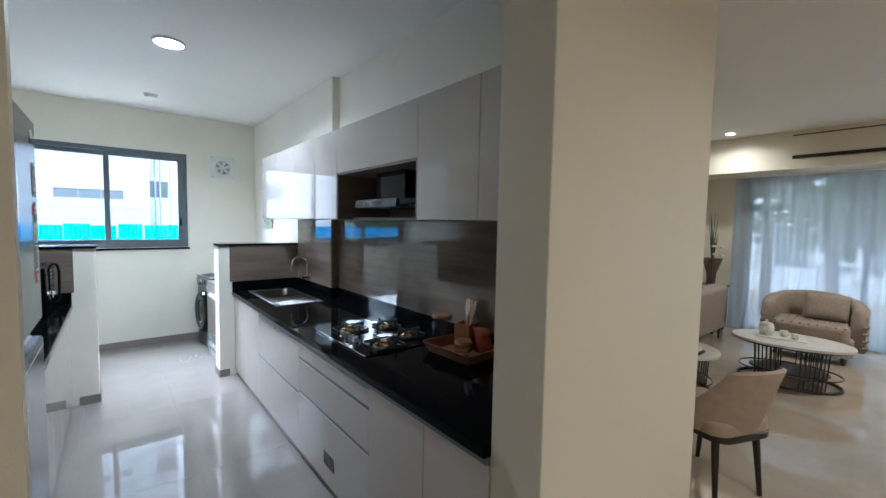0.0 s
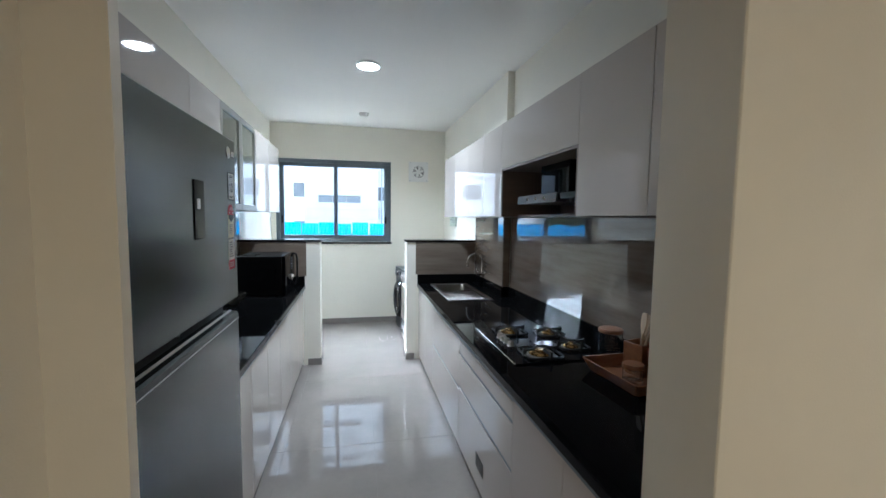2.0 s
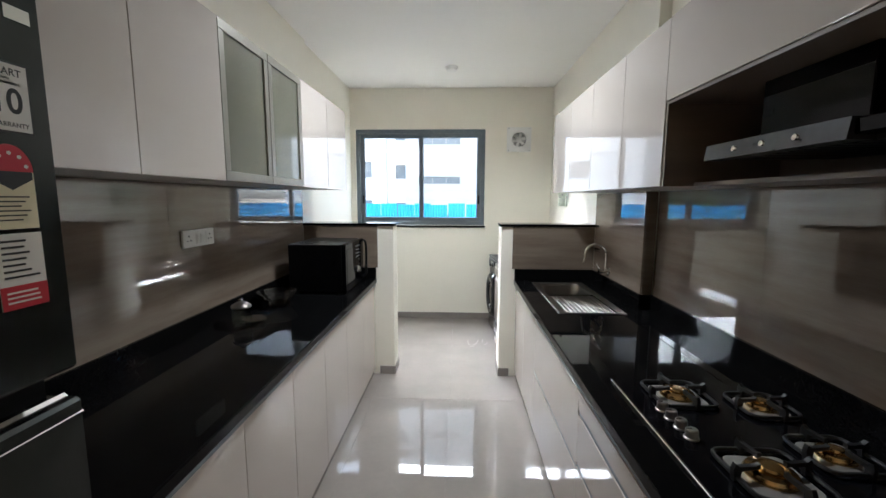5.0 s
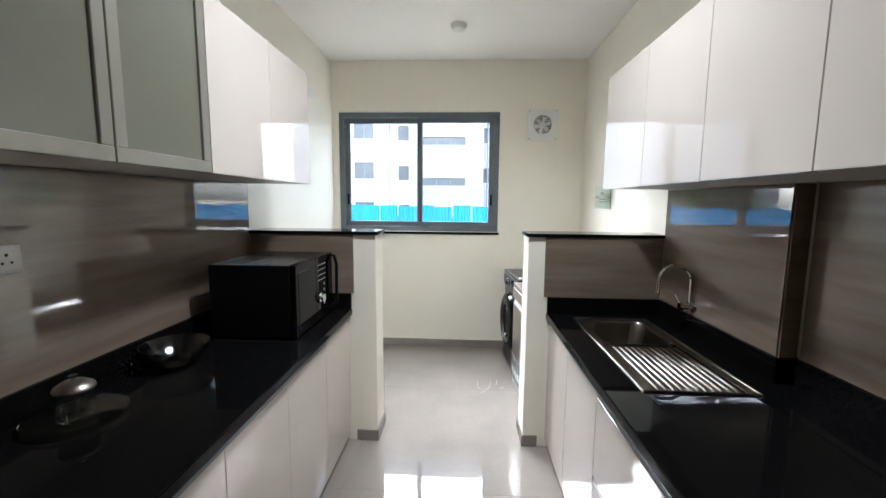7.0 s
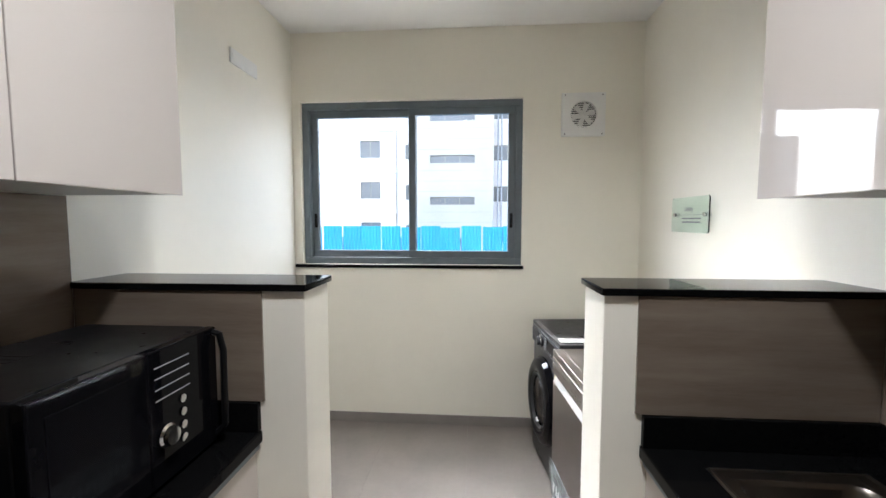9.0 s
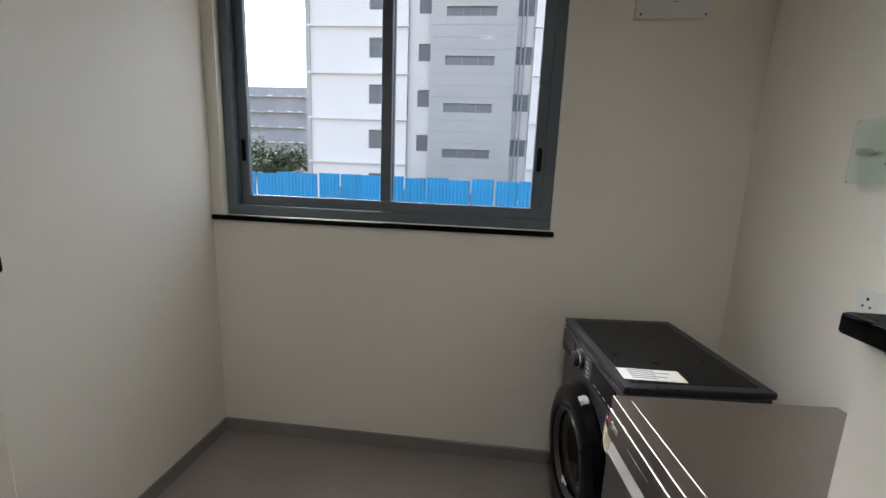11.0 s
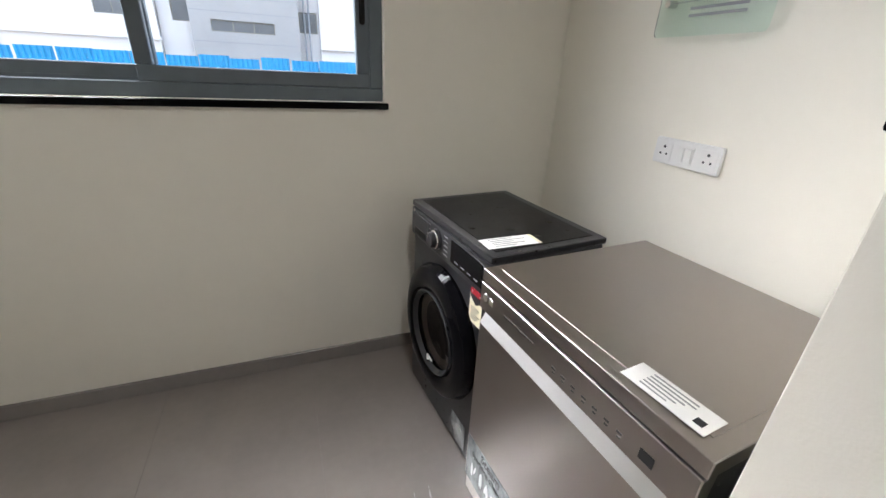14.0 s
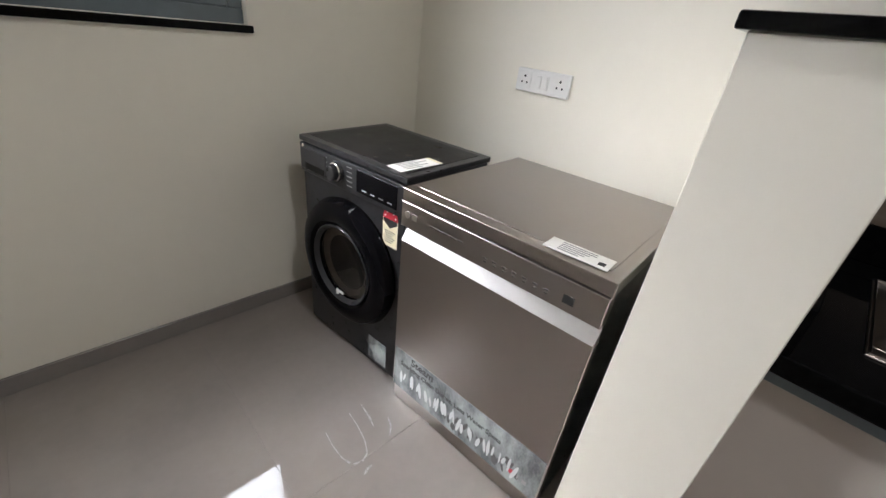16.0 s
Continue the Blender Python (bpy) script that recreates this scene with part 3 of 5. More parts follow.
# ---- hob ----
hob = thing("gas_hob", "black glass four-burner gas hob with brass burners", "hob", (1.38, 2.03, Z_TOP))
part("glass_top", box(1.128, 1.640, 1.70, 2.355, Z_TOP, Z_TOP + 0.008, 0.002), GLOSSB, hob)
part("front_strip", box(1.120, 1.1295, 1.70, 2.357, Z_TOP, Z_TOP + 0.011, 0.002), CHROME, hob, "bright steel front strip")


def burner(x, y, r):
    z = Z_TOP + 0.008
    q = r + 0.028
    d = part("drip_plate", slab(rounded(x - q, x + q, y - q, y + q, 0.022), z, z + 0.004, 0.0015), PLATE, hob, "bright steel drip plate")
    part("burner_ring", lathe(((r + 0.010, 0), (r + 0.010, 0.006), (r + 0.004, 0.015), (r * 0.78, 0.018), (r * 0.72, 0.012), (r * 0.45, 0.011)), (x, y, z + 0.004)), BRASS, d, "brass burner ring")
    part("burner_cap", lathe(((r * 0.55, 0.009), (r * 0.55, 0.020), (r * 0.47, 0.025), (0, 0.026)), (x, y, z + 0.004)), BRASS, d, "brass burner cap")
    e = r + 0.046
    part("pan_frame", tube([(px, py, z + 0.010) for px, py in rounded(x - e, x + e, y - e, y + e, 0.03, 4)], 0.006, 6, closed=True), IRON, hob, "black cast-iron pan support frame")
    for a in (0, 90, 180, 270):
        m = pose(x, y, z, 0, 0, a + 8)
        bm = slab([(r * 0.72, 0.027), (r * 0.72, 0.040), (r * 0.95, 0.036), (e - 0.004, 0.036), (e + 0.006, 0.044), (e + 0.012, 0.030), (e + 0.009, 0.0), (e - 0.008, 0.0), (e - 0.010, 0.024)], -0.006, 0.006, m=m @ pose(0, 0, 0, 90, 0, 0))
        part("pan_support", bm, IRON, hob, "black cast-iron support arm")


for x, y, r in ((1.305, 2.235, 0.046), (1.540, 2.165, 0.034), (1.545, 1.905, 0.036), (1.315, 1.82, 0.05)):
    burner(x, y, r)
for i in range(4):
    y, x = 2.135 - i * 0.052, 1.205 + i * 0.002
    k = part("knob", lathe(((0.021, 0), (0.021, 0.004), (0.018, 0.006), (0.0165, 0.026), (0.014, 0.029), (0, 0.029)), (x, y, Z_TOP + 0.008), seg=24), STEEL, hob, "steel control knob")
    part("pointer", box(x - 0.017, x + 0.0, y - 0.0025, y + 0.0025, Z_TOP + 0.037, Z_TOP + 0.042, 0.001), STEEL, k)

# ---- sink and tap ----
sink = thing("kitchen_sink", "stainless steel sink with a ribbed drainer", "sink", (1.35, 3.72, Z_TOP))
sx0, sx1, sy0, sy1 = 1.146, 1.558, 3.273, 4.188
bx0, bx1, by0, by1 = 1.185, 1.515, 3.77, 4.143
z = Z_TOP + 0.003
bm = box(sx0, bx0, sy0, sy1, z - 0.004, z, 0.001)
box(bx1, sx1, sy0, sy1, z - 0.004, z, 0.001, bm=bm)
box(bx0, bx1, by1, sy1, z - 0.004, z, 0.001, bm=bm)
tube([(sx0 + 0.006, sy0 + 0.006, z), (sx1 - 0.006, sy0 + 0.006, z), (sx1 - 0.006, sy1 - 0.006, z), (sx0 + 0.006, sy1 - 0.006, z)], 0.0055, 8, bm=bm, closed=True)
part("rim", bm, SINK, sink)
bm = bmesh.new()
rings = []
for zz, ins, rr in ((z - 0.001, 0.0, 0.05), (z - 0.012, 0.006, 0.055), (z - 0.15, 0.02, 0.06), (z - 0.168, 0.04, 0.06), (z - 0.172, 0.09, 0.05)):
    rings.append([bm.verts.new((x, y, zz)) for x, y in rounded(bx0 + ins, bx1 - ins, by0 + ins, by1 - ins, rr, 6)])
for p, q in zip(rings, rings[1:]):
    for i in range(len(p)):
        bm.faces.new((p[i], p[(i + 1) % len(p)], q[(i + 1) % len(p)], q[i]))
bm.faces.new(rings[-1])
outer = [bm.verts.new(v) for v in ((bx1 + 0.001, by1 + 0.001, z - 0.001), (bx0 - 0.001, by1 + 0.001, z - 0.001), (bx0 - 0.001, by0 - 0.001, z - 0.001), (bx1 + 0.001, by0 - 0.001, z - 0.001))]
n = 7
for q in range(4):
    arc = rings[0][q * n:(q + 1) * n]
    for i in range(n - 1):
        bm.faces.new((arc[i], arc[i + 1], outer[q]))
    bm.faces.new((arc[-1], rings[0][((q + 1) * n) % len(rings[0])], outer[(q + 1) % 4], outer[q]))
part("bowl", bm, SINK, sink)
part("drain", lathe(((0.042, 0), (0.04, 0.003), (0.03, 0.001), (0.0, -0.002)), ((bx0 + bx1) / 2, (by0 + by1) / 2, z - 0.171)), CHROME, sink)
part("drainer", box(bx0, bx1, sy0, by0, z - 0.014, z - 0.009), SINK, sink)
bm = bmesh.new()
for i in range(11):
    x = bx0 + 0.030 + i * 0.028
    tube([(x, sy0 + 0.025, z - 0.010), (x, sy0 + 0.04, z - 0.004), (x, by0 - 0.05, z - 0.004), (x, by0 - 0.03, z - 0.010)], 0.0062, 8, bm=bm)
part("ribs", bm, SINK, sink)

tap = thing("kitchen_tap", "chrome wall-mounted swan-neck kitchen tap", "tap", (1.66, 3.95, 1.0))
part("wall_flange", lathe(((0, 0), (0.03, 0), (0.028, 0.008), (0.016, 0.012)), m=pose(X_P - 0.004, 3.95, 1.015, 0, -90, 0)), CHROME, tap)
part("body", rod((X_P - 0.01, 3.95, 1.015), (1.63, 3.95, 1.015), 0.015), CHROME, tap)
pts = [(1.662, 3.95, 1.015), (1.662, 3.95, 1.15)] + [(1.582 + 0.08 * math.cos(radians(a)), 3.95, 1.15 + 0.075 * math.sin(radians(a))) for a in range(15, 181, 15)] + [(1.500, 3.95, 1.12), (1.498, 3.95, 1.085)]
part("spout", tube(pts, 0.0105, 12), CHROME, tap)
hd = part("handle", rod((1.63, 3.95, 1.015), (1.61, 3.95, 1.015), 0.019), CHROME, tap)
part("lever", rod((1.62, 3.95, 1.02), (1.61, 3.995, 1.065), 0.006, 0.0045), CHROME, hd)

# ---- appliances ----
def star_label(w, h, m, parent, name="energy_label"):
    """An energy label: a red dome over a pale panel with a dark band and small print."""
    a = part(name, card(w, h * 0.62, m @ Matrix.Translation((0, -h * 0.19, 0))), PALEY, parent, "pale yellow energy label with a red dome")
    pts = [(w * 0.5 * math.cos(radians(t)), h * 0.12 + w * 0.62 * math.sin(radians(t))) for t in range(0, 181, 12)]
    part("dome", slab(pts, 0, 0.0014, m=m), REDINK, a)
    bm = slab([(-w * 0.46, h * 0.12), (w * 0.46, h * 0.12), (w * 0.46, h * 0.04), (0, -h * 0.08), (-w * 0.46, h * 0.04)], 0.0005, 0.0018, m=m)
    for i in range(6):
        box(-w * 0.34, w * (0.34 - 0.1 * (i % 3)), -h * (0.16 + 0.05 * i), -h * (0.145 + 0.05 * i), 0.0005, 0.0018, bm=bm, m=m)
    part("print", bm, INK, a)
    bm = bmesh.new()
    for i in range(5):
        t = radians(36 * i + 18)
        slab(oval(w * 0.36 * math.cos(t), h * 0.12 + w * 0.42 * math.sin(t), w * 0.05, w * 0.05, 5), 0.001, 0.0022, bm=bm, m=m)
    part("stars", bm, PAPER, a)
    return a


def bars(w, h, rows, m, bm=None, z=0.0018, seed=1):
    """Small print as plain bars."""
    rnd = random.Random(seed)
    bm = fresh(bm)
    for i in range(rows):
        y = h / 2 - (i + 0.7) * h / (rows + 0.6)
        box(-w * 0.42, w * rnd.uniform(0.05, 0.42), y - h * 0.16 / rows, y + h * 0.16 / rows, 0.0006, z, bm=bm, m=m)
    return bm


def fridge():
    x0, x1, ya, yb, top, split = -0.775, -0.07, 0.735, 1.457, 1.862, 1.272
    ob = thing("refrigerator", "dark brushed steel two-door fridge with stickers", "fridge", ((x0 + x1) / 2, (ya + yb) / 2, 0))
    part("body", box(x0, x1 - 0.075, ya + 0.004, yb - 0.004, 0.03, top - 0.012, 0.006, 2), CHAR, ob)
    for x in (x0 + 0.05, x1 - 0.13):
        for y in (ya + 0.06, yb - 0.06):
            part("foot", rod((x, y, 0), (x, y, 0.032), 0.02, seg=14), BLACKP, ob)
    part("gasket", box(x1 - 0.076, x1 - 0.05, ya + 0.012, yb - 0.012, 0.07, top - 0.02), BLACKP, ob)
    lo = part("lower_door", box(x1 - 0.066, x1, ya, yb, 0.06, split - 0.025, 0.006), DARKSTEEL, ob)
    bm = bmesh.new()
    vs = [bm.verts.new(v) for v in ((x1 + 0.0015, ya + 0.004, split - 0.050), (x1 + 0.0015, yb - 0.004, split - 0.050), (x1 - 0.028, ya + 0.004, split - 0.020), (x1 - 0.028, yb - 0.004, split - 0.020), (x1 - 0.05, ya + 0.004, split - 0.05), (x1 - 0.05, yb - 0.004, split - 0.05))]
    for f in ((0, 1, 3, 2), (2, 3, 5, 4), (4, 5, 1, 0), (0, 2, 4), (1, 5, 3)):
        bm.faces.new([vs[i] for i in f])
    part("grip_edge", bm, STEEL, lo, "bright bevelled grip edge")
    up = part("upper_door", box(x1 - 0.066, x1, ya, yb, split + 0.024, top, 0.006), DARKSTEEL, ob)
    d = part("dispenser", slab(rounded(-0.036, 0.036, -0.082, 0.082, 0.008), 0, 0.003, 0.001, m=pose(x1, 1.105, 1.61, 90, 0, 90)), GLOSSB, up, "black display recess")
    part("tab", box(x1 + 0.002, x1 + 0.006, 1.083, 1.103, 1.612, 1.640, 0.001), STEEL, d)
    # maker's badge, as plain shapes
    bm = lathe(((0, 0.002), (0.019, 0.002), (0.021, 0)), m=pose(x1, 1.378, 1.808, 0, 90, 0), seg=24)
    part("badge", bm, CHROME, up, "round chrome badge")
    part("badge_bar", box(x1, x1 + 0.0015, 1.405, 1.438, 1.799, 1.817), CHROME, up)
    # stickers
    m = facing(x1, 1.397, 1.695, "+x")
    s = part("warranty_sticker", card(0.060, 0.093, m), INK, up, "black and white warranty sticker")
    part("field", card(0.055, 0.088, m @ Matrix.Translation((0, 0, 0.0006))), PAPER, s)
    up_m = m @ Matrix.Translation((0, 0, 0.0016))
    words("lettering", "SMART", 0.013, INK, s, up_m @ Matrix.Translation((0, 0.033, 0)), wide=1.0)
    words("lettering", "10", 0.046, INK, s, up_m @ Matrix.Translation((-0.002, -0.006, 0)), wide=0.9)
    words("lettering", "WARRANTY", 0.0085, INK, s, up_m @ Matrix.Translation((0, -0.036, 0)))
    part("print", bars(0.05, 0.016, 2, m @ Matrix.Translation((0, 0.021, 0))), INK, s)
    star_label(0.058, 0.125, facing(x1, 1.390, 1.582, "+x"), up)
    m = facing(x1, 1.390, 1.462, "+x")
    s = part("notice_sticker", card(0.060, 0.103, m), PAPER, up, "white and red notice sticker")
    part("red_field", card(0.060, 0.032, m @ Matrix.Translation((0, -0.0355, 0.0006))), REDINK, s)
    part("print", bars(0.056, 0.062, 7, m @ Matrix.Translation((0, 0.016, 0)), seed=4), INK, s)
    part("print", bars(0.056, 0.024, 3, m @ Matrix.Translation((0, -0.036, 0.0006)), seed=5), PAPER, s)


fridge()


def washing_machine(m):
    ob = thing("washing_machine", "charcoal front-loading washing machine with a round door", "washing machine", m=m)
    d, w, h = 0.445, 0.585, 0.882
    part("body", box(0.012, d, 0, w, 0.010, h - 0.02, 0.008), CHAR, ob)
    part("top", box(0.003, d + 0.005, -0.001, w + 0.001, h - 0.022, h, 0.004, 2), CHAR, ob)
    part("top_inset", box(0.035, d - 0.03, 0.03, w - 0.03, h - 0.001, h + 0.0015), BLACKP, ob)
    for x in (0.06, d - 0.06):
        for y in (0.06, w - 0.06):
            part("foot", rod((x, y, 0), (x, y, 0.025), 0.022, seg=14), BLACKP, ob)
    cp = part("control_panel", box(0.0, 0.02, 0.004, w - 0.004, h - 0.138, h - 0.026, 0.005, 2), CHAR, ob)
    part("detergent_drawer", box(-0.004, 0.01, w - 0.175, w - 0.012, h - 0.126, h - 0.040, 0.005, 2), CHAR, cp)
    part("drawer_grip", box(-0.0055, -0.003, w - 0.165, w - 0.045, h - 0.122, h - 0.096, 0.001), BLACKP, cp)
    k = part("program_knob", lathe(((0.038, 0), (0.038, 0.008), (0.030, 0.011), (0.028, 0.03), (0.024, 0.034), (0, 0.034)), m=pose(0.0, 0.345, h - 0.078, 0, -90, 0), seg=32), CHAR, cp, "round programme knob with a chrome rim")
    part("chrome_ring", lathe(((0.029, 0.009), (0.033, 0.0095), (0.034, 0.013), (0.0295, 0.016)), m=pose(0, 0.345, h - 0.078, 0, -90, 0), seg=32), CHROME, k)
    part("display", box(-0.0025, 0.001, 0.035, 0.235, h - 0.118, h - 0.038, 0.001), GLOSSB, cp, "black glass display")
    bm = bmesh.new()
    for i in range(5):
        for y in (0.262, 0.405):
            box(-0.0015, 0.001, y, y + 0.028, h - 0.046 - i * 0.017, h - 0.043 - i * 0.017, bm=bm)
    for i in range(4):
        box(-0.0032, 0.0, 0.055 + i * 0.042, 0.078 + i * 0.042, h - 0.106, h - 0.102, bm=bm)
    part("print", bm, GREYINK, cp)
    part("badge", lathe(((0, 0.0015), (0.007, 0.0015), (0.008, 0)), m=pose(0.0, w - 0.028, h - 0.036, 0, -90, 0), seg=16), CHROME, cp)
    c = pose(0.012, w / 2, 0.448, 0, -90, 0) @ Matrix.Diagonal((0.99, 0.99, 1.1, 1))
    door = part("door", lathe(((0.262, 0), (0.266, 0.012), (0.252, 0.038), (0.220, 0.052), (0.182, 0.048), (0.160, 0.034), (0.152, 0.010)), m=c, seg=56), GLOSSB, ob, "glossy black porthole door ring")
    part("chrome_rim", lathe(((0.156, 0.033), (0.168, 0.046), (0.164, 0.050), (0.150, 0.034)), m=c, seg=56), CHAR, door, "dark inner rim")
    part("porthole", lathe(((0.153, 0.022), (0.135, 0.030), (0.10, 0.018), (0.05, 0.006), (0.0, 0.002)), m=c, seg=48), SMOKE, door, "smoked glass porthole")
    part("drum", lathe(((0.150, 0.008), (0.120, 0.004), (0.118, -0.2), (0.0, -0.2)), m=c, seg=40), STEEL, ob, "perforated steel drum behind the glass")
    bm = box(-0.034, -0.030, w / 2 - 0.012, w / 2 + 0.022, 0.312, 0.322, 0.001)
    box(-0.036, -0.030, w / 2 + 0.018, w / 2 + 0.03, 0.300, 0.325, 0.001, bm=bm)
    part("transit_clip", bm, PLASTIC, door, "white transit clip")
    star_label(0.072, 0.165, facing(0.0112, 0.072, 0.695, "-x"), ob)
    part("side_sticker", card(0.105, 0.115, facing(0.011, 0.118, 0.095, "-x")), FILM, ob, "torn printed silver sticker")
    part("side_flap", card(0.06, 0.08, facing(0.0095, 0.113, 0.09, "-x") @ pose(0, 0, 0, 6, 4, 24)), FILM, ob)
    tm = pose(0.118, 0.078, h + 0.0018, 0, 0, -4)
    s = part("instruction_sheet", card(0.185, 0.072, tm), PAPER, ob, "white instruction sticker with a yellow edge")
    part("yellow_edge", card(0.012, 0.072, tm @ Matrix.Translation((0.089, 0, 0.0006))), PALEY, s)
    part("print", bars(0.15, 0.07, 5, tm, seed=8), GREYINK, s)


def dishwasher(m):
    ob = thing("dishwasher", "brushed steel freestanding dishwasher with a printed film strip", "dishwasher", m=m)
    d, w, h = 0.620, 0.64, 0.873
    part("body", box(0.03, d, 0.004, w - 0.004, 0.03, h - 0.045, 0.004), CHAR, ob)
    part("top", box(0.004, d + 0.004, -0.002, w + 0.002, h - 0.036, h, 0.0015), STEEL, ob)
    part("top_inset", box(0.045, d - 0.035, 0.028, w - 0.028, h - 0.001, h + 0.0018, 0.0005), STEEL, ob)
    for x in (0.08, d - 0.06):
        for y in (0.05, w - 0.05):
            part("foot", rod((x, y, 0), (x, y, 0.035), 0.018, seg=12), BLACKP, ob)
    part("kick_plate", box(0.012, 0.030, 0.004, w - 0.004, 0.006, 0.070, 0.002), STEEL, ob, "brushed steel kick plate")
    door = part("door", box(0.006, 0.035, 0.0, w, 0.078, h - 0.172, 0.002), STEEL, ob)
    cp = part("control_panel", box(0.0, 0.035, 0.0, w, h - 0.120, h - 0.0385, 0.002), STEEL, ob)
    bm = bmesh.new()
    vs = [bm.verts.new(v) for v in ((0.005, 0.002, h - 0.173), (0.005, w - 0.002, h - 0.173), (0.034, 0.002, h - 0.121), (0.034, w - 0.002, h - 0.121), (0.036, 0.002, h - 0.173), (0.036, w - 0.002, h - 0.173))]
    for f in ((0, 1, 3, 2), (2, 3, 5, 4), (4, 5, 1, 0), (0, 2, 4), (1, 5, 3)):
        bm.faces.new([vs[i] for i in f])
    part("pocket_handle", bm, BRIGHT, door, "bright bevelled pocket handle")
    bm = bmesh.new()
    for i in range(7):
        y = 0.135 + i * 0.030
        box(-0.0012, 0.001, y, y + 0.012, h - 0.090, h - 0.086, bm=bm)
        box(-0.0012, 0.001, y + 0.001, y + 0.009, h - 0.099, h - 0.096, bm=bm)
    for i in range(5):
        box(-0.0012, 0.001, 0.40 + i * 0.025, 0.418 + i * 0.025, h - 0.078, h - 0.075, bm=bm)
    part("print", bm, DARKINK, cp)
    part("display", box(-0.0012, 0.001, 0.070, 0.098, h - 0.098, h - 0.076), INK, cp)
    bm = lathe(((0, 0.0015), (0.011, 0.0015), (0.012, 0)), m=pose(0.0, w - 0.028, h - 0.076, 0, -90, 0), seg=18)
    box(-0.0015, 0.001, w - 0.066, w - 0.046, h - 0.085, h - 0.068, bm=bm)
    part("badge", bm, CHROME, cp)
    tm = facing(0.006, w / 2, 0.172, "-x")
    f = part("film_strip", card(w - 0.012, 0.186, tm), FILM, ob, "printed silver film with plates and slogan")
    # pale plates printed on the film
    bm = bmesh.new()
    rnd = random.Random(3)
    for i in range(26):
        x = -0.27 + i * 0.020 + rnd.uniform(-0.008, 0.008)
        tilt = rnd.uniform(-14, 14)
        mm = tm @ pose(x, -0.03 + rnd.uniform(-0.012, 0.012), 0.0012 + i * 0.00002, 0, 0, tilt)
        slab(oval(0, 0, rnd.uniform(0.003, 0.008), 0.030 + rnd.uniform(-0.014, 0.008), 16), 0, 0.0006, bm=bm, m=mm)
    part("plate_print", bm, PLATEGREY, f)
    bm = bmesh.new()
    for i in range(18):
        mm = tm @ pose(-0.05 + i * 0.017 + rnd.uniform(-0.006, 0.006), -0.045 + rnd.uniform(-0.02, 0.03), 0.0011 + i * 0.00001, 0, 0, rnd.uniform(-30, 30))
        slab(oval(0, 0, rnd.uniform(0.004, 0.012), rnd.uniform(0.012, 0.030), 14), 0, 0.0005, bm=bm, m=mm)
    part("shadow_print", bm, DARKINK, f)
    t2 = tm @ Matrix.Translation((0, 0, 0.0022))
    words("lettering", "Steam", 0.044, INK, f, t2 @ Matrix.Translation((-0.175, 0.072, 0)))
    words("lettering", "Sparkling Clean Dishes, Less Water Spots", 0.0265, INK, f, t2 @ Matrix.Translation((-0.055, 0.036, 0)))
    part("badge_print", lathe(((0, 0.001), (0.011, 0.001), (0.011, 0)), m=t2 @ Matrix.Translation((0.225, -0.045, -0.001)), seg=18), REDINK, f)
    bm = box(0.245, 0.249, -0.055, -0.035, 0, 0.0008, m=t2)
    box(0.249, 0.258, -0.055, -0.051, 0, 0.0008, bm=bm, m=t2)
    box(0.263, 0.278, -0.055, -0.036, 0, 0.0008, bm=bm, m=t2)
    part("badge_print", bm, GREYINK, f)
    lm = pose(0.058, 0.112, h + 0.0024, 0, 0, -88)
    s = part("notice_label", card(0.155, 0.062, lm), PAPER, ob, "white printed label on the top")
    part("print", bars(0.11, 0.055, 5, lm, seed=6), GREYINK, s)
    part("code_print", box(0.05, 0.066, -0.018, -0.002, 0.0008, 0.0017, m=lm), INK, s)
    part("hose", tube([(0.60, -0.02, 0.30), (0.55, -0.028, 0.22), (0.45, -0.03, 0.12), (0.36, -0.03, 0.03), (0.28, -0.03, 0.012)], 0.012, 10), PLASTIC, ob, "white drain hose")


washing_machine(pose(0.970, 5.240, 0, 0, 0, 5.5))
dishwasher(pose(0.973, 4.566, 0, 0, 0, 4))


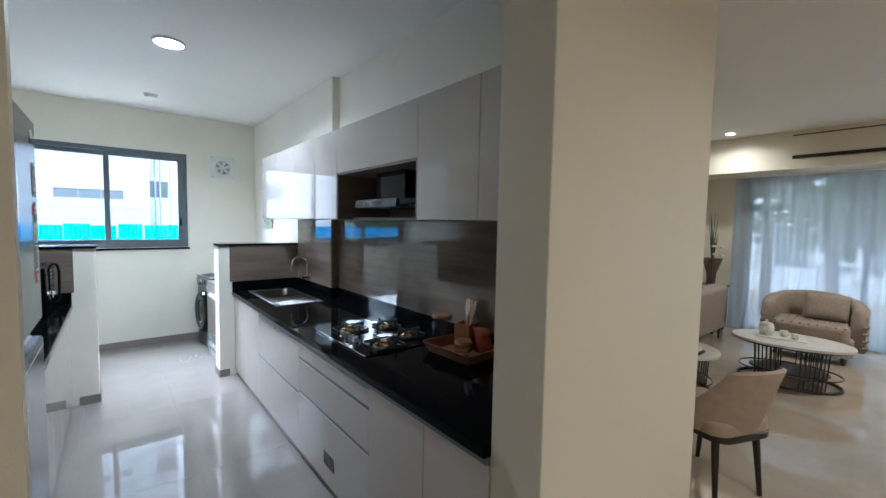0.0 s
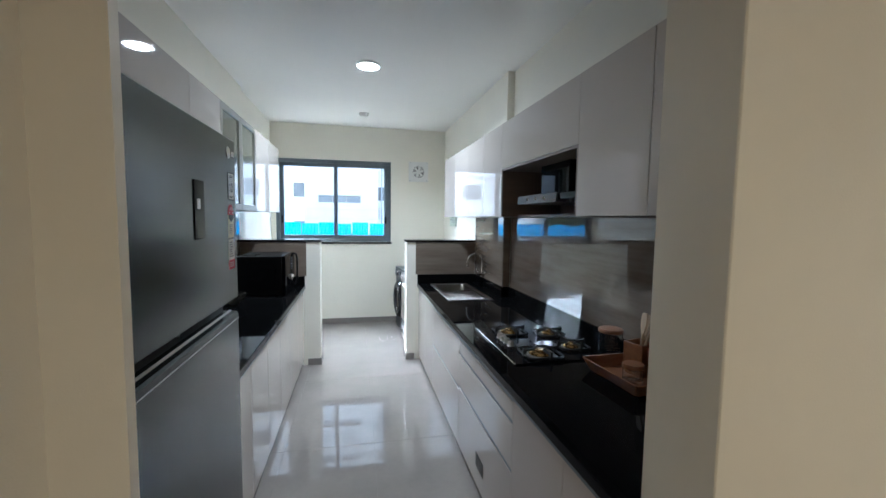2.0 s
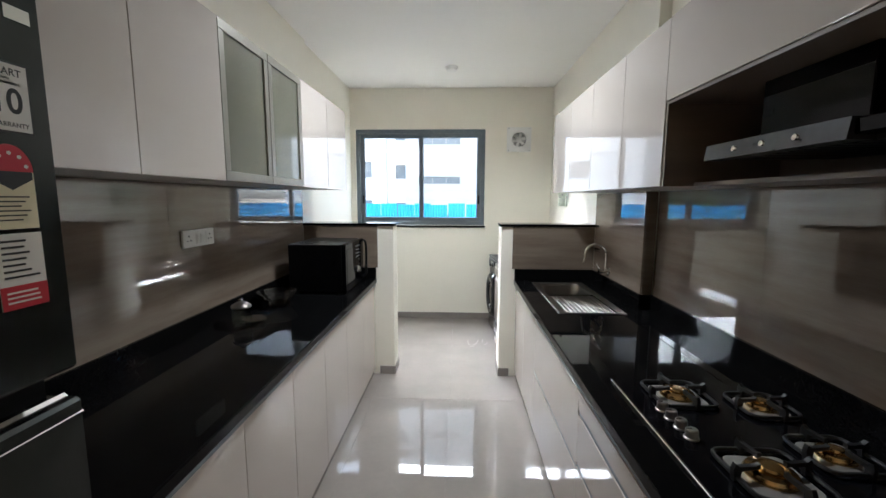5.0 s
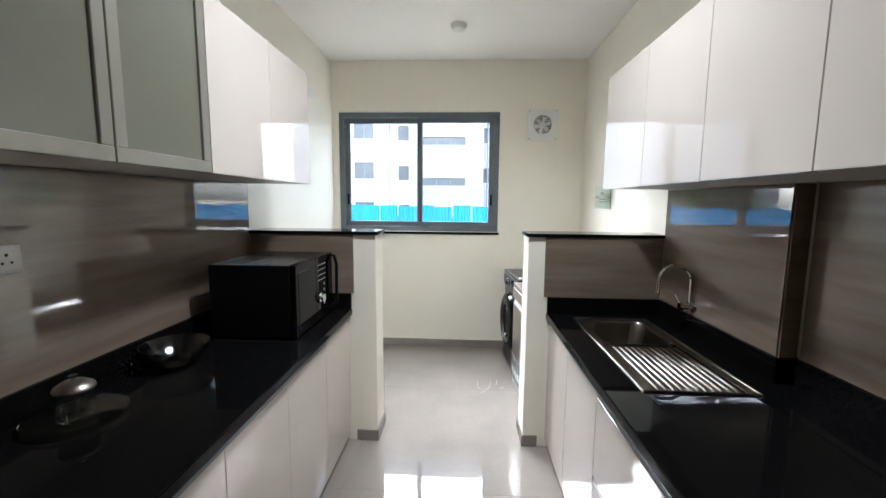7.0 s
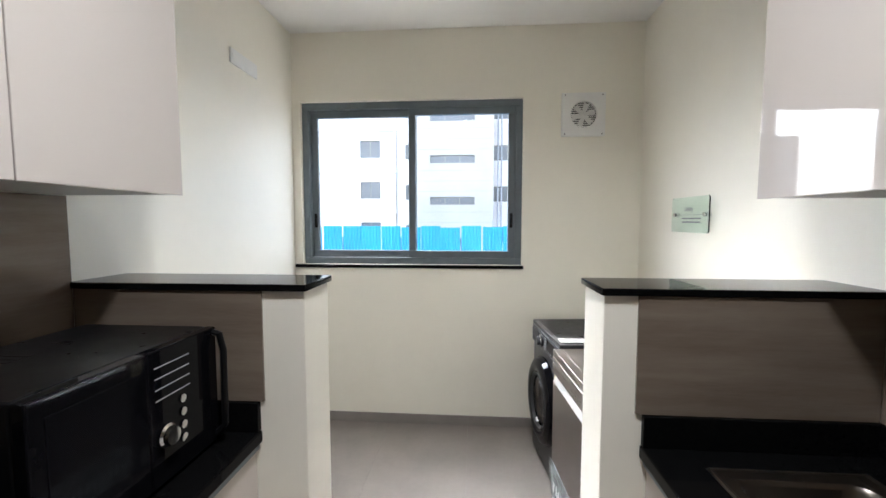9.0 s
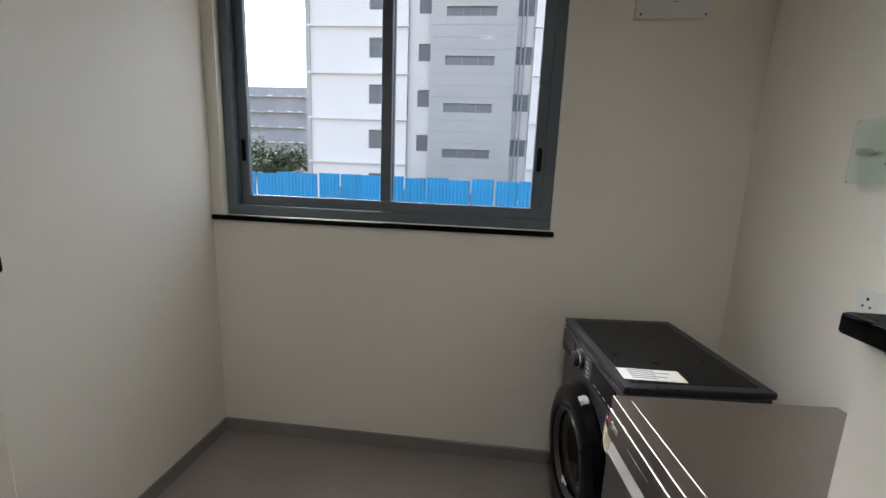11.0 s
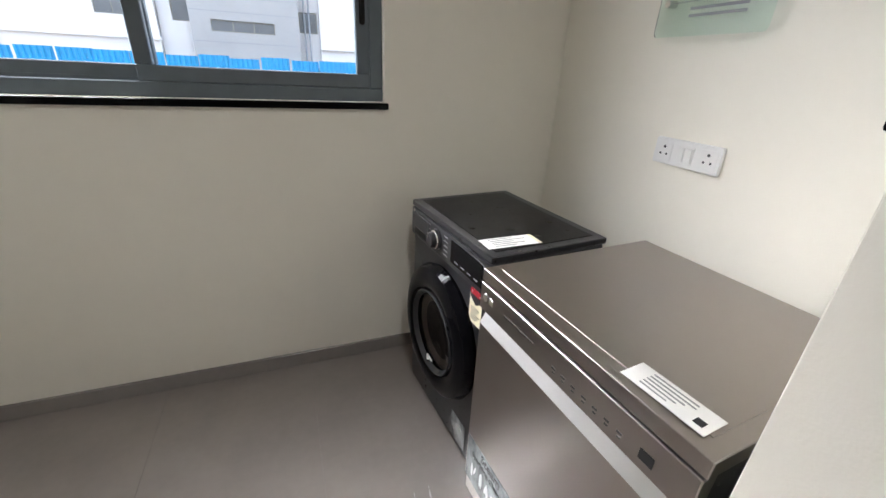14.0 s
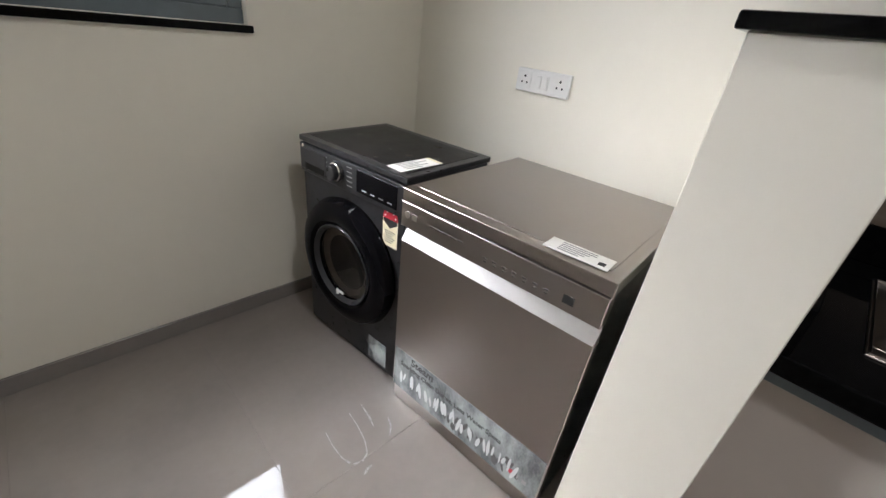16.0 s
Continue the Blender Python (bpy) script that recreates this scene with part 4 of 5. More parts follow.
def microwave():
    x0, x1, ya, yb, z0, z1 = -0.70, -0.278, 3.70, 4.225, Z_TOP + 0.012, 1.232
    ob = thing("microwave_oven", "black microwave oven on the worktop", "microwave", ((x0 + x1) / 2, (ya + yb) / 2, Z_TOP))
    part("case", box(x0, x1 - 0.03, ya, yb, z0, z1, 0.006, 2), BLACKP, ob)
    for x in (x0 + 0.04, x1 - 0.08):
        for y in (ya + 0.04, yb - 0.04):
            part("foot", rod((x, y, Z_TOP), (x, y, z0 + 0.002), 0.014, seg=12), BLACKP, ob)
    door = part("door", box(x1 - 0.03, x1, ya, yb - 0.262, z0, z1, 0.004, 2), GLOSSB, ob)
    part("door_glass", box(x1 - 0.001, x1 + 0.002, ya + 0.03, yb - 0.285, z0 + 0.04, z1 - 0.04, 0.001), GLOSSB, door, "black door glass")
    cp = part("control_panel", box(x1 - 0.03, x1, yb - 0.260, yb, z0, z1, 0.004, 2), GLOSSB, ob)
    part("dial", lathe(((0.030, 0), (0.030, 0.010), (0.024, 0.014), (0.022, 0.026), (0, 0.026)), m=pose(x1, yb - 0.215, z0 + 0.125, 0, 90, 0), seg=28), CHROME, cp, "silver rotary dial")
    for i in range(4):
        part("button", lathe(((0.011, 0), (0.011, 0.004), (0, 0.005)), m=pose(x1, yb - 0.150, z0 + 0.085 + i * 0.036, 0, 90, 0), seg=14), CHROME, cp)
    bm = bmesh.new()
    for i in range(4):
        box(x1, x1 + 0.001, yb - 0.240, yb - 0.120, z0 + 0.22 + i * 0.028, z0 + 0.223 + i * 0.028, bm=bm)
    part("print", bm, GREYINK, cp)
    hd = [(x1 - 0.002, yb - 0.012, z0 + 0.02), (x1 + 0.028, yb - 0.012, z0 + 0.05), (x1 + 0.03, yb - 0.012, z1 - 0.07), (x1 + 0.018, yb - 0.012, z1 - 0.02), (x1 - 0.01, yb - 0.012, z1 - 0.012)]
    part("handle", tube(hd, 0.010, 10), BLACKP, ob, "bowed black handle")
    bm = bmesh.new()
    for i in range(9):
        box(x0 + 0.03, x0 + 0.16, ya + 0.05 + i * 0.022, ya + 0.06 + i * 0.022, z1 - 0.001, z1 + 0.001, bm=bm)
    part("vent", bm, BLACKP, ob)


microwave()

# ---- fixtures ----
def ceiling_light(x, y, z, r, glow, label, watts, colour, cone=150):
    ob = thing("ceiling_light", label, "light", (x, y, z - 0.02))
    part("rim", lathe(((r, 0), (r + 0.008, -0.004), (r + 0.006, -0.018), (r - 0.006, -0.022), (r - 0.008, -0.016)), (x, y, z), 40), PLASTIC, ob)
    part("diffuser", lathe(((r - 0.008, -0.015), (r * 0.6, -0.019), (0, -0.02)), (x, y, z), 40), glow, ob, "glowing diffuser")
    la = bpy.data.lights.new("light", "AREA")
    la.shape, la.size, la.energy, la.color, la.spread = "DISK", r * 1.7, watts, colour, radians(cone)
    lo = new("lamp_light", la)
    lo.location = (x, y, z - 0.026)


ceiling_light(0.456, 3.555, CEIL_Z, 0.10, LED, "round white ceiling light, switched on", TUBE, (1.0, 0.96, 0.90))
ob = thing("smoke_detector", "round white smoke detector on the ceiling", "smoke detector", (0.445, 5.26, CEIL_Z - 0.04))
part("base", lathe(((0, 0), (0.065, 0), (0.065, -0.012), (0.06, -0.016)), (0.445, 5.26, CEIL_Z)), PLASTIC, ob)
part("cover", lathe(((0.06, -0.014), (0.056, -0.034), (0.045, -0.042), (0, -0.044)), (0.445, 5.26, CEIL_Z)), PLASTIC, ob)


def exhaust_fan(x, z, s):
    ob = thing("exhaust_fan", "white square wall exhaust fan with a slatted grille", "fan", (x, Y_WIN, z - s))
    n = 40
    bm = bmesh.new()
    R = s * 0.60
    ring0 = [bm.verts.new((x + R * math.cos(2 * math.pi * i / n), Y_WIN - 0.030, z + R * math.sin(2 * math.pi * i / n))) for i in range(n)]
    deep = [bm.verts.new((v.co.x, Y_WIN - 0.003, v.co.z)) for v in ring0]
    edge, back = [], []
    for i in range(n):
        c, q = math.cos(2 * math.pi * i / n), math.sin(2 * math.pi * i / n)
        k = s / max(abs(c), abs(q))
        edge.append(bm.verts.new((x + k * c, Y_WIN - 0.022, z + k * q)))
        back.append(bm.verts.new((x + k * c, Y_WIN, z + k * q)))
    for i in range(n):
        j = (i + 1) % n
        bm.faces.new((ring0[i], ring0[j], edge[j], edge[i])), bm.faces.new((edge[i], edge[j], back[j], back[i])), bm.faces.new((ring0[j], ring0[i], deep[i], deep[j]))
    part("housing", bm, PLASTIC, ob)
    # flat black disc that stands in for the shade inside the fan opening
    part("duct", lathe(((R, 0.0), (0, 0.0)), m=pose(x, Y_WIN - 0.004, z, 90, 0, 0), seg=n), INK, ob)
    bm = lathe(((0, 0.016), (0.028, 0.014), (0.032, 0)), m=pose(x, Y_WIN - 0.006, z, 90, 0, 0), seg=20)
    for k in range(6):
        a = radians(60 * k + 15)
        pts = [(0.02 * math.cos(a - 0.5), 0.02 * math.sin(a - 0.5)), (R * 0.9 * math.cos(a - 0.28), R * 0.9 * math.sin(a - 0.28)), (R * 0.94 * math.cos(a + 0.2), R * 0.94 * math.sin(a + 0.2)), (0.03 * math.cos(a + 0.5), 0.03 * math.sin(a + 0.5))]
        slab(pts, 0.006, 0.009, bm=bm, m=pose(x, Y_WIN - 0.002, z, 90, 0, 0))
    part("blades", bm, PLASTIC, ob)
    for i in range(13):
        zz = -R + (i + 0.5) * 2 * R / 13
        hw = math.sqrt(R * R - zz * zz)
        part("slat", box(x - hw, x + hw, Y_WIN - 0.029, Y_WIN - 0.024, z + zz - 0.0025, z + zz + 0.0025), PLASTIC, ob)
    bm = bmesh.new()
    for a, b in ((0.86, 0.9), (0.86, -0.9), (-0.86, 0.9), (-0.86, -0.9)):
        lathe(((0.006, 0.0), (0.005, 0.002), (0, 0.003)), m=pose(x + a * s, Y_WIN - 0.0225, z + b * s, 90, 0, 0), seg=10, bm=bm)
    part("screws", bm, GREYP, ob)


exhaust_fan(1.276, 2.30, 0.150)


def socket_plate(m, flip, label):
    """Two three-pin sockets either side of a switch, on a long plate."""
    ob = thing("power_socket", label, "socket", m=m)
    part("plate", slab(rounded(-0.123, 0.123, -0.043, 0.043, 0.006), 0, 0.011, 0.003), PLASTIC, ob)
    sw = part("switch", box(-0.030, 0.030, -0.028, 0.028, 0.010, 0.013, 0.001), PLASTIC, ob)
    for x in (-0.015, 0.015):
        part("rocker", box(x - 0.012, x + 0.012, -0.023, 0.023, 0.012, 0.017, 0.002, m=pose(0, 0, 0, 3, 0, 0)), PLASTIC, sw)
    for x in (-0.082, 0.082):
        s = part("socket", box(x - 0.03, x + 0.03, -0.03, 0.03, 0.010, 0.0125, 0.001), PLASTIC, ob)
        bm = bmesh.new()
        for dx, dy, r in ((0, 0.014, 0.0052), (-0.012, -0.009, 0.0042), (0.012, -0.009, 0.0042)):
            lathe(((r, 0.0128), (0, 0.0129)), (x + dx, dy, 0), 12, bm=bm)
        part("pin_holes", bm, INK, s)


socket_plate(facing(X_P, 5.296, 1.142, "-x"), 1, "white double power socket with a switch on the utility wall")
socket_plate(facing(X_L + 0.008, 2.876, 1.36, "+x"), 1, "white double power socket with a switch on the splashback")

sg = thing("room_sign", "green-edged glass room sign on steel studs", "sign", (X_P - 0.03, 5.34, 1.49))
part("plate", slab(rounded(-0.185, 0.185, -0.095, 0.095, 0.014), 0, 0.006, 0.001, m=facing(X_P - 0.022, 5.34, 1.585, "-x")), SIGNGLASS, sg, "greenish glass plate")
for y in (5.19, 5.49):
    part("stud", lathe(((0, 0.034), (0.010, 0.034), (0.011, 0.031), (0.011, 0)), m=pose(X_P, y, 1.585, 0, -90, 0), seg=18), CHROME, sg)
sm = facing(X_P - 0.0295, 5.34, 1.615, "-x")
words("lettering", "Utility", 0.034, GREYINK, sg, sm)
part("print", bars(0.22, 0.05, 2, sm @ Matrix.Translation((0.03, -0.062, 0)), seed=2), GREYINK, sg)
part("rule", box(-0.15, 0.15, -0.0315, -0.030, 0, 0.0008, m=sm), GREYINK, sg)

vp = thing("wall_vent", "white rectangular wall vent plate", "vent", (X_LU, 5.41, 2.43))
part("plate", box(X_LU, X_LU + 0.012, 5.275, 5.55, 2.43, 2.515, 0.003), PLASTIC, vp)
part("grille", box(X_LU + 0.011, X_LU + 0.014, 5.29, 5.535, 2.443, 2.502, 0.001), PLASTIC, vp)

# ---- small things on the worktops ----
tm = pose(1.597, 1.437, Z_TOP, 0, 0, 3)
tray = thing("wooden_tray", "flared bamboo serving tray on the worktop", "tray", m=tm)
part("base", box(-0.115, 0.115, -0.15, 0.15, 0.002, 0.012, 0.002), BAMBOO, tray)
for sx, sy in ((1, 0), (-1, 0), (0, 1), (0, -1)):
    bm = bmesh.new()
    a, b, t = 0.115, 0.15, 0.009
    fl, hh = 0.028, 0.060
    if sx:
        q = [((sx * a), -b), ((sx * a), b)]
        q2 = [(sx * (a + fl), -b - fl), (sx * (a + fl), b + fl)]
        n = Vector((sx * t, 0, 0))
    else:
        q = [(-a, sy * b), (a, sy * b)]
        q2 = [(-a - fl, sy * (b + fl)), (a + fl, sy * (b + fl))]
        n = Vector((0, sy * t, 0))
    lo = [Vector((*p, 0.003)) for p in q]
    hi = [Vector((*p, hh)) for p in q2]
    vs = [bm.verts.new(v) for v in (lo[0], lo[1], hi[1], hi[0], lo[0] + n, lo[1] + n, hi[1] + n, hi[0] + n)]
    for f in ((0, 1, 2, 3), (7, 6, 5, 4), (0, 4, 5, 1), (1, 5, 6, 2), (2, 6, 7, 3), (3, 7, 4, 0)):
        bm.faces.new([vs[i] for i in f])
    part("side", bm, BAMBOO, tray)

hm = pose(1.652, 1.478, Z_TOP + 0.012, 0, 0, 14)
hold = thing("utensil_holder", "square bamboo utensil holder standing in the tray", "utensil holder", m=hm)
for x0, x1, y0, y1 in ((-0.05, 0.05, -0.05, -0.042), (-0.05, 0.05, 0.042, 0.05), (-0.05, -0.042, -0.042, 0.042), (0.042, 0.05, -0.042, 0.042)):
    part("side", box(x0, x1, y0, y1, 0.0, 0.150, 0.001), BAMBOO, hold)
part("bottom", box(-0.042, 0.042, -0.042, 0.042, 0, 0.008), BAMBOO, hold)


def utensil(x, y, lean_x, lean_y, turn, blade):
    m = pose(1.652 + x, 1.478 + y, Z_TOP + 0.024, lean_x, lean_y, turn)
    ob = thing("wooden_utensil", "pale wooden spoon or spatula in a holder", "utensil", m=m, group="wooden utensils")
    part("stem", rod((0, 0, 0), (0, 0, 0.17), 0.006, 0.007, 10), SPOON, ob)
    pts = [(-0.008, 0.165), (-blade, 0.21), (-blade * 1.05, 0.245), (-blade * 0.7, 0.27), (blade * 0.7, 0.27), (blade * 1.05, 0.245), (blade, 0.21), (0.008, 0.165)]
    part("blade", slab(pts, -0.004, 0.004, 0.002, m=pose(0, 0, 0, 90, 0, 0)), SPOON, ob)


utensil(0.006, 0.012, 9, 8, 80, 0.024)
utensil(-0.012, 0.002, 16, 8, 60, 0.026)
utensil(0.0, 0.008, 21, 10, 95, 0.024)


def lidded_jar(name, x, y, z, r, h, lid_mat, lid_label, label):
    ob = thing(name, label, "jar", (x, y, z))
    part("glass_body", lathe(((0, 0.004), (r * 0.9, 0.0), (r, 0.006), (r, h), (r - 0.004, h), (r - 0.004, 0.012), (0, 0.01)), (x, y, z), 36), GLASS, ob)
    part("lid", lathe(((0, h + 0.001), (r * 0.9, h + 0.001), (r * 1.05, h + 0.004), (r * 1.06, h + 0.016), (r * 0.98, h + 0.022), (0, h + 0.023)), (x, y, z), 36), lid_mat, ob, lid_label)
    return ob


lidded_jar("storage_jar", 1.640, 1.684, Z_TOP, 0.058, 0.150, BAMBOO, "flat bamboo lid", "clear glass storage jar with a bamboo lid")
lidded_jar("spice_jar", 1.560, 1.400, Z_TOP + 0.012, 0.044, 0.060, BAMBOO, "flat bamboo lid", "small glass jar with a bamboo lid in the tray")

pk = thing("food_packet", "red and orange printed food packet in the tray", "packet", m=pose(1.668, 1.350, Z_TOP + 0.012, -8, 4, 100))
bm = bmesh.new()
rows = [[(i / 8, j / 8) for i in range(9)] for j in range(9)]
for side in (1, -1):
    g = [[bm.verts.new(((u - 0.5) * 0.12, side * 0.022 * math.sin(math.pi * u) * math.sin(math.pi * min(1, v * 1.02)) ** 0.6 if 0 < v < 1 and 0 < u < 1 else 0.0, v * 0.15)) for u, v in row] for row in rows]
    for j in range(8):
        for i in range(8):
            bm.faces.new((g[j][i], g[j][i + 1], g[j + 1][i + 1], g[j + 1][i]))
bmesh.ops.remove_doubles(bm, verts=bm.verts[:], dist=0.0002)
part("pouch", bm, RED, pk)
part("roundel", lathe(((0, 0.003), (0.018, 0.003), (0.02, 0)), m=pose(0.01, -0.021, 0.045, 90, 0, 0), seg=20), PALEY, pk, "pale round printed patch")

# left worktop: glass canister with a steel lid on a plate, and a glass bowl
cx, cy = -0.665, 2.985
pl = thing("glass_plate", "clear glass plate on the worktop", "plate", (cx, cy, Z_TOP))
part("dish", lathe(((0, 0.003), (0.07, 0.003), (0.125, 0.016), (0.127, 0.019), (0.12, 0.018), (0.07, 0.007), (0, 0.007)), (cx, cy, Z_TOP), 44), GLASS, pl)
cn = thing("glass_canister", "glass canister with a domed steel lid", "canister", (cx, cy, Z_TOP + 0.007))
z = Z_TOP + 0.0075
part("glass_body", lathe(((0, 0.002), (0.046, 0), (0.048, 0.006), (0.048, 0.085), (0.045, 0.085), (0.045, 0.008), (0, 0.007)), (cx, cy, z), 36), GLASS, cn)
ld = part("lid", lathe(((0, 0.0865), (0.05, 0.0865), (0.052, 0.092), (0.048, 0.10), (0.03, 0.112), (0, 0.116)), (cx, cy, z), 36), STEEL, cn, "domed steel lid")
part("lid_knob", lathe(((0.005, 0.114), (0.006, 0.120), (0.012, 0.126), (0.012, 0.131), (0, 0.135)), (cx, cy, z), 20), CHROME, ld)
bx, by = -0.655, 3.40
bw = thing("glass_bowl", "faceted clear glass bowl on the worktop", "bowl", (bx, by, Z_TOP))
part("bowl", lathe(((0, 0.004), (0.05, 0.0), (0.06, 0.004), (0.10, 0.045), (0.125, 0.09), (0.121, 0.09), (0.094, 0.048), (0.055, 0.012), (0, 0.010)), (bx, by, Z_TOP), 16), GLASS, bw, smooth=12)

# fern in a round footed glass bowl at the end of the worktop
vx, vy, vr = 1.640, 1.072, 0.075
vase = thing("potted_fern", "green fern in a round footed glass bowl on the worktop", "plant", (vx, vy, Z_TOP))
prof = [(0, 0.004), (vr * 0.55, 0.0), (vr * 0.5, 0.008), (vr * 0.2, 0.016), (vr * 0.3, 0.024)]
for a in range(-60, 61, 15):
    prof.append((vr * math.cos(radians(a)), 0.024 + vr * 0.9 + vr * math.sin(radians(a))))
part("bowl", lathe(prof, (vx, vy, Z_TOP), 32), SMOKE, vase, "smoky glass bowl", smooth=50)
rnd = random.Random(12)
for i in range(9):
    a = i * 2.4
    ca, sa = math.cos(a), math.sin(a)
    length = rnd.uniform(0.07, 0.10)
    rise = rnd.uniform(0.04, 0.12)
    bm = bmesh.new()
    zt = Z_TOP + 0.024 + vr * 1.6
    for j in range(11):
        u = j / 10
        cx, cy, cz = vx + ca * (0.01 + length * u), vy + sa * (0.01 + length * u), zt + rise * u * (1.6 - u * 0.9)
        w = 0.026 * (1 - u * 0.8)
        for sd in (1, -1):
            dx, dy = -sa * sd * w + ca * 0.012, ca * sd * w + sa * 0.012
            v = [bm.verts.new(c) for c in ((cx, cy, cz), (cx + dx * 0.5 + ca * 0.004, cy + dy * 0.5 + sa * 0.004, cz + 0.004), (cx + dx, cy + dy, cz - 0.003), (cx + dx * 0.5 - ca * 0.004, cy + dy * 0.5 - sa * 0.004, cz + 0.001))]
            bm.faces.new(v)
    part("frond", bm, LEAF, vase)


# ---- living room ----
ceiling_light(6.75, 1.68, CEIL_Z, 0.055, WARMLED, "small warm downlight, switched on; three of the four are added, unseen", WARM * 0.45, (1.0, 0.80, 0.56))
# three more lights out of view, added to fill the room with warm light
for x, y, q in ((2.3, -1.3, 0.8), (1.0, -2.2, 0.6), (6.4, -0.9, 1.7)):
    ceiling_light(x, y, CEIL_Z, 0.055, WARMLED, "small warm downlight, switched on; three of the four are added, unseen", WARM * q, (1.0, 0.80, 0.56))


def shell(cx, cy, rx, ry, a0, a1, z0, tops, thick, bm=None, n=28):
    """A curved upholstered back: an arc of wall whose top follows tops (from end to middle to end)."""
    bm = fresh(bm)
    rows = []
    for i in range(n + 1):
        u = i / n
        a = radians(a0 + (a1 - a0) * u)
        top = tops[0] + (tops[1] - tops[0]) * math.sin(math.pi * u) ** 0.8
        c, s = math.cos(a), math.sin(a)
        prof = []
        for k, (off, zz) in enumerate(((0.0, z0), (0.06 * thick, z0 + 0.5 * (top - z0)), (0.10 * thick, top - 0.35 * thick), (-0.1 * thick, top - 0.08 * thick), (-0.5 * thick, top), (-0.9 * thick, top - 0.1 * thick), (-1.05 * thick, top - 0.4 * thick), (-1.0 * thick, z0 + 0.5 * (top - z0)), (-1.0 * thick, z0))):
            prof.append(bm.verts.new((cx + (rx + off) * c, cy + (ry + off) * s, zz)))
        rows.append(prof)
    for p, q in zip(rows, rows[1:]):
        for k in range(len(p)):
            bm.faces.new((p[k], q[k], q[(k + 1) % len(p)], p[(k + 1) % len(p)]))
    bm.faces.new(rows[0]), bm.faces.new(rows[-1][::-1])
    return bm


def armchair(m):
    ob = thing("armchair", "taupe tub armchair with a quilted back cushion", "armchair", m=m)
    part("shell", shell(0, 0, 0.40, 0.50, -105, 105, 0.14, (0.62, 0.80), 0.13), TAUPE, ob, smooth=60)
    part("seat", slab(rounded(-0.42, 0.27, -0.36, 0.36, 0.09), 0.30, 0.46, 0.05, 4), TAUPE, ob, smooth=60)
    bm = bmesh.new()
    for i in range(9):
        tube([(-0.40, -0.32 + i * 0.08, 0.457), (-0.1, -0.32 + i * 0.08, 0.464), (0.2, -0.32 + i * 0.08, 0.458)], 0.012, 6, bm=bm)
    part("channels", bm, TAUPE, ob, smooth=60)
    part("base", slab(rounded(-0.36, 0.34, -0.40, 0.40, 0.16), 0.10, 0.30, 0.03), TAUPE, ob)
    bm = bmesh.new()
    for k in range(2):
        y = 0.495 if k else -0.495
        for i in range(5):
            for j in range(4):
                box(-0.024, 0.024, -0.024, 0.024, -0.012, 0.012, 0.006, bm=bm, m=pose(-0.10 + i * 0.085, y * (1.0 - 0.02 * abs(i - 1)), 0.20 + j * 0.085, 0, 45, 0))
    part("quilted_side", bm, TAUPE, ob)
    for x in (-0.28, 0.26):
        for y in (-0.32, 0.32):
            part("leg", rod((x, y, 0), (x * 0.95, y * 0.95, 0.11), 0.014, 0.02, 12), DARKWOOD, ob)


def cushion(m, w, h, t, mat_, label, quilt=False):
    ob = thing("cushion", label, "cushion", m=m)
    n = 14
    bm = bmesh.new()
    for s in (1, -1):
        g = []
        for j in range(n + 1):
            row = []
            for i in range(n + 1):
                u, v = i / n * 2 - 1, j / n * 2 - 1
                d = max(0, (1 - u ** 4) * (1 - v ** 4)) ** 0.55
                q = 0.006 * (abs(math.sin((u + v) * 6.3)) + abs(math.sin((u - v) * 6.3))) if quilt else 0
                row.append(bm.verts.new((u * w / 2 * (1 - 0.05 * (1 - abs(v))), v * h / 2 * (1 - 0.05 * (1 - abs(u))), s * d * (t / 2 + q))))
            g.append(row)
        for j in range(n):
            for i in range(n):
                bm.faces.new((g[j][i], g[j][i + 1], g[j + 1][i + 1], g[j + 1][i]))
    bmesh.ops.remove_doubles(bm, verts=bm.verts[:], dist=0.0005)
    part("cover", bm, mat_, ob, smooth=60)


armchair(pose(7.02, 0.74, 0, 0, 0, 4))
cushion(pose(7.10, 0.62, 0.625, 68, 0, -86), 0.44, 0.34, 0.13, TAUPE, "quilted taupe cushion leaning in the armchair", True)


def oval_table(m, rx, ry, h, label):
    ob = thing("coffee_table", label, "coffee table", m=m, group="coffee tables")
    part("tabletop", slab(oval(0, 0, rx, ry, 48), h - 0.025, h, 0.008, 2), STONE, ob, "white marble top")
    part("apron", tube([(x, y, h - 0.035) for x, y in oval(0, 0, rx * 0.90, ry * 0.90, 36)], 0.012, 8, closed=True), DARKWOOD, ob)
    part("base_ring", tube([(x, y, 0.016) for x, y in oval(0, 0, rx * 0.84, ry * 0.84, 36)], 0.016, 8, closed=True), DARKWOOD, ob)
    part("shelf", slab(oval(0, 0, rx * 0.66, ry * 0.66, 36), 0.125, 0.14, 0.004), DARKWOOD, ob)
    for a in (25, 155, 205, 335):
        for k in range(-3, 4):
            t = radians(a + k * 5)
            part("bar", rod((rx * 0.84 * math.cos(t), ry * 0.84 * math.sin(t), 0.016), (rx * 0.9 * math.cos(t), ry * 0.9 * math.sin(t), h - 0.035), 0.006, seg=8), DARKWOOD, ob)
    part("shelf_ring", tube([(x, y, 0.13) for x, y in oval(0, 0, rx * 0.84, ry * 0.84, 36)], 0.007, 6, closed=True), DARKWOOD, ob)


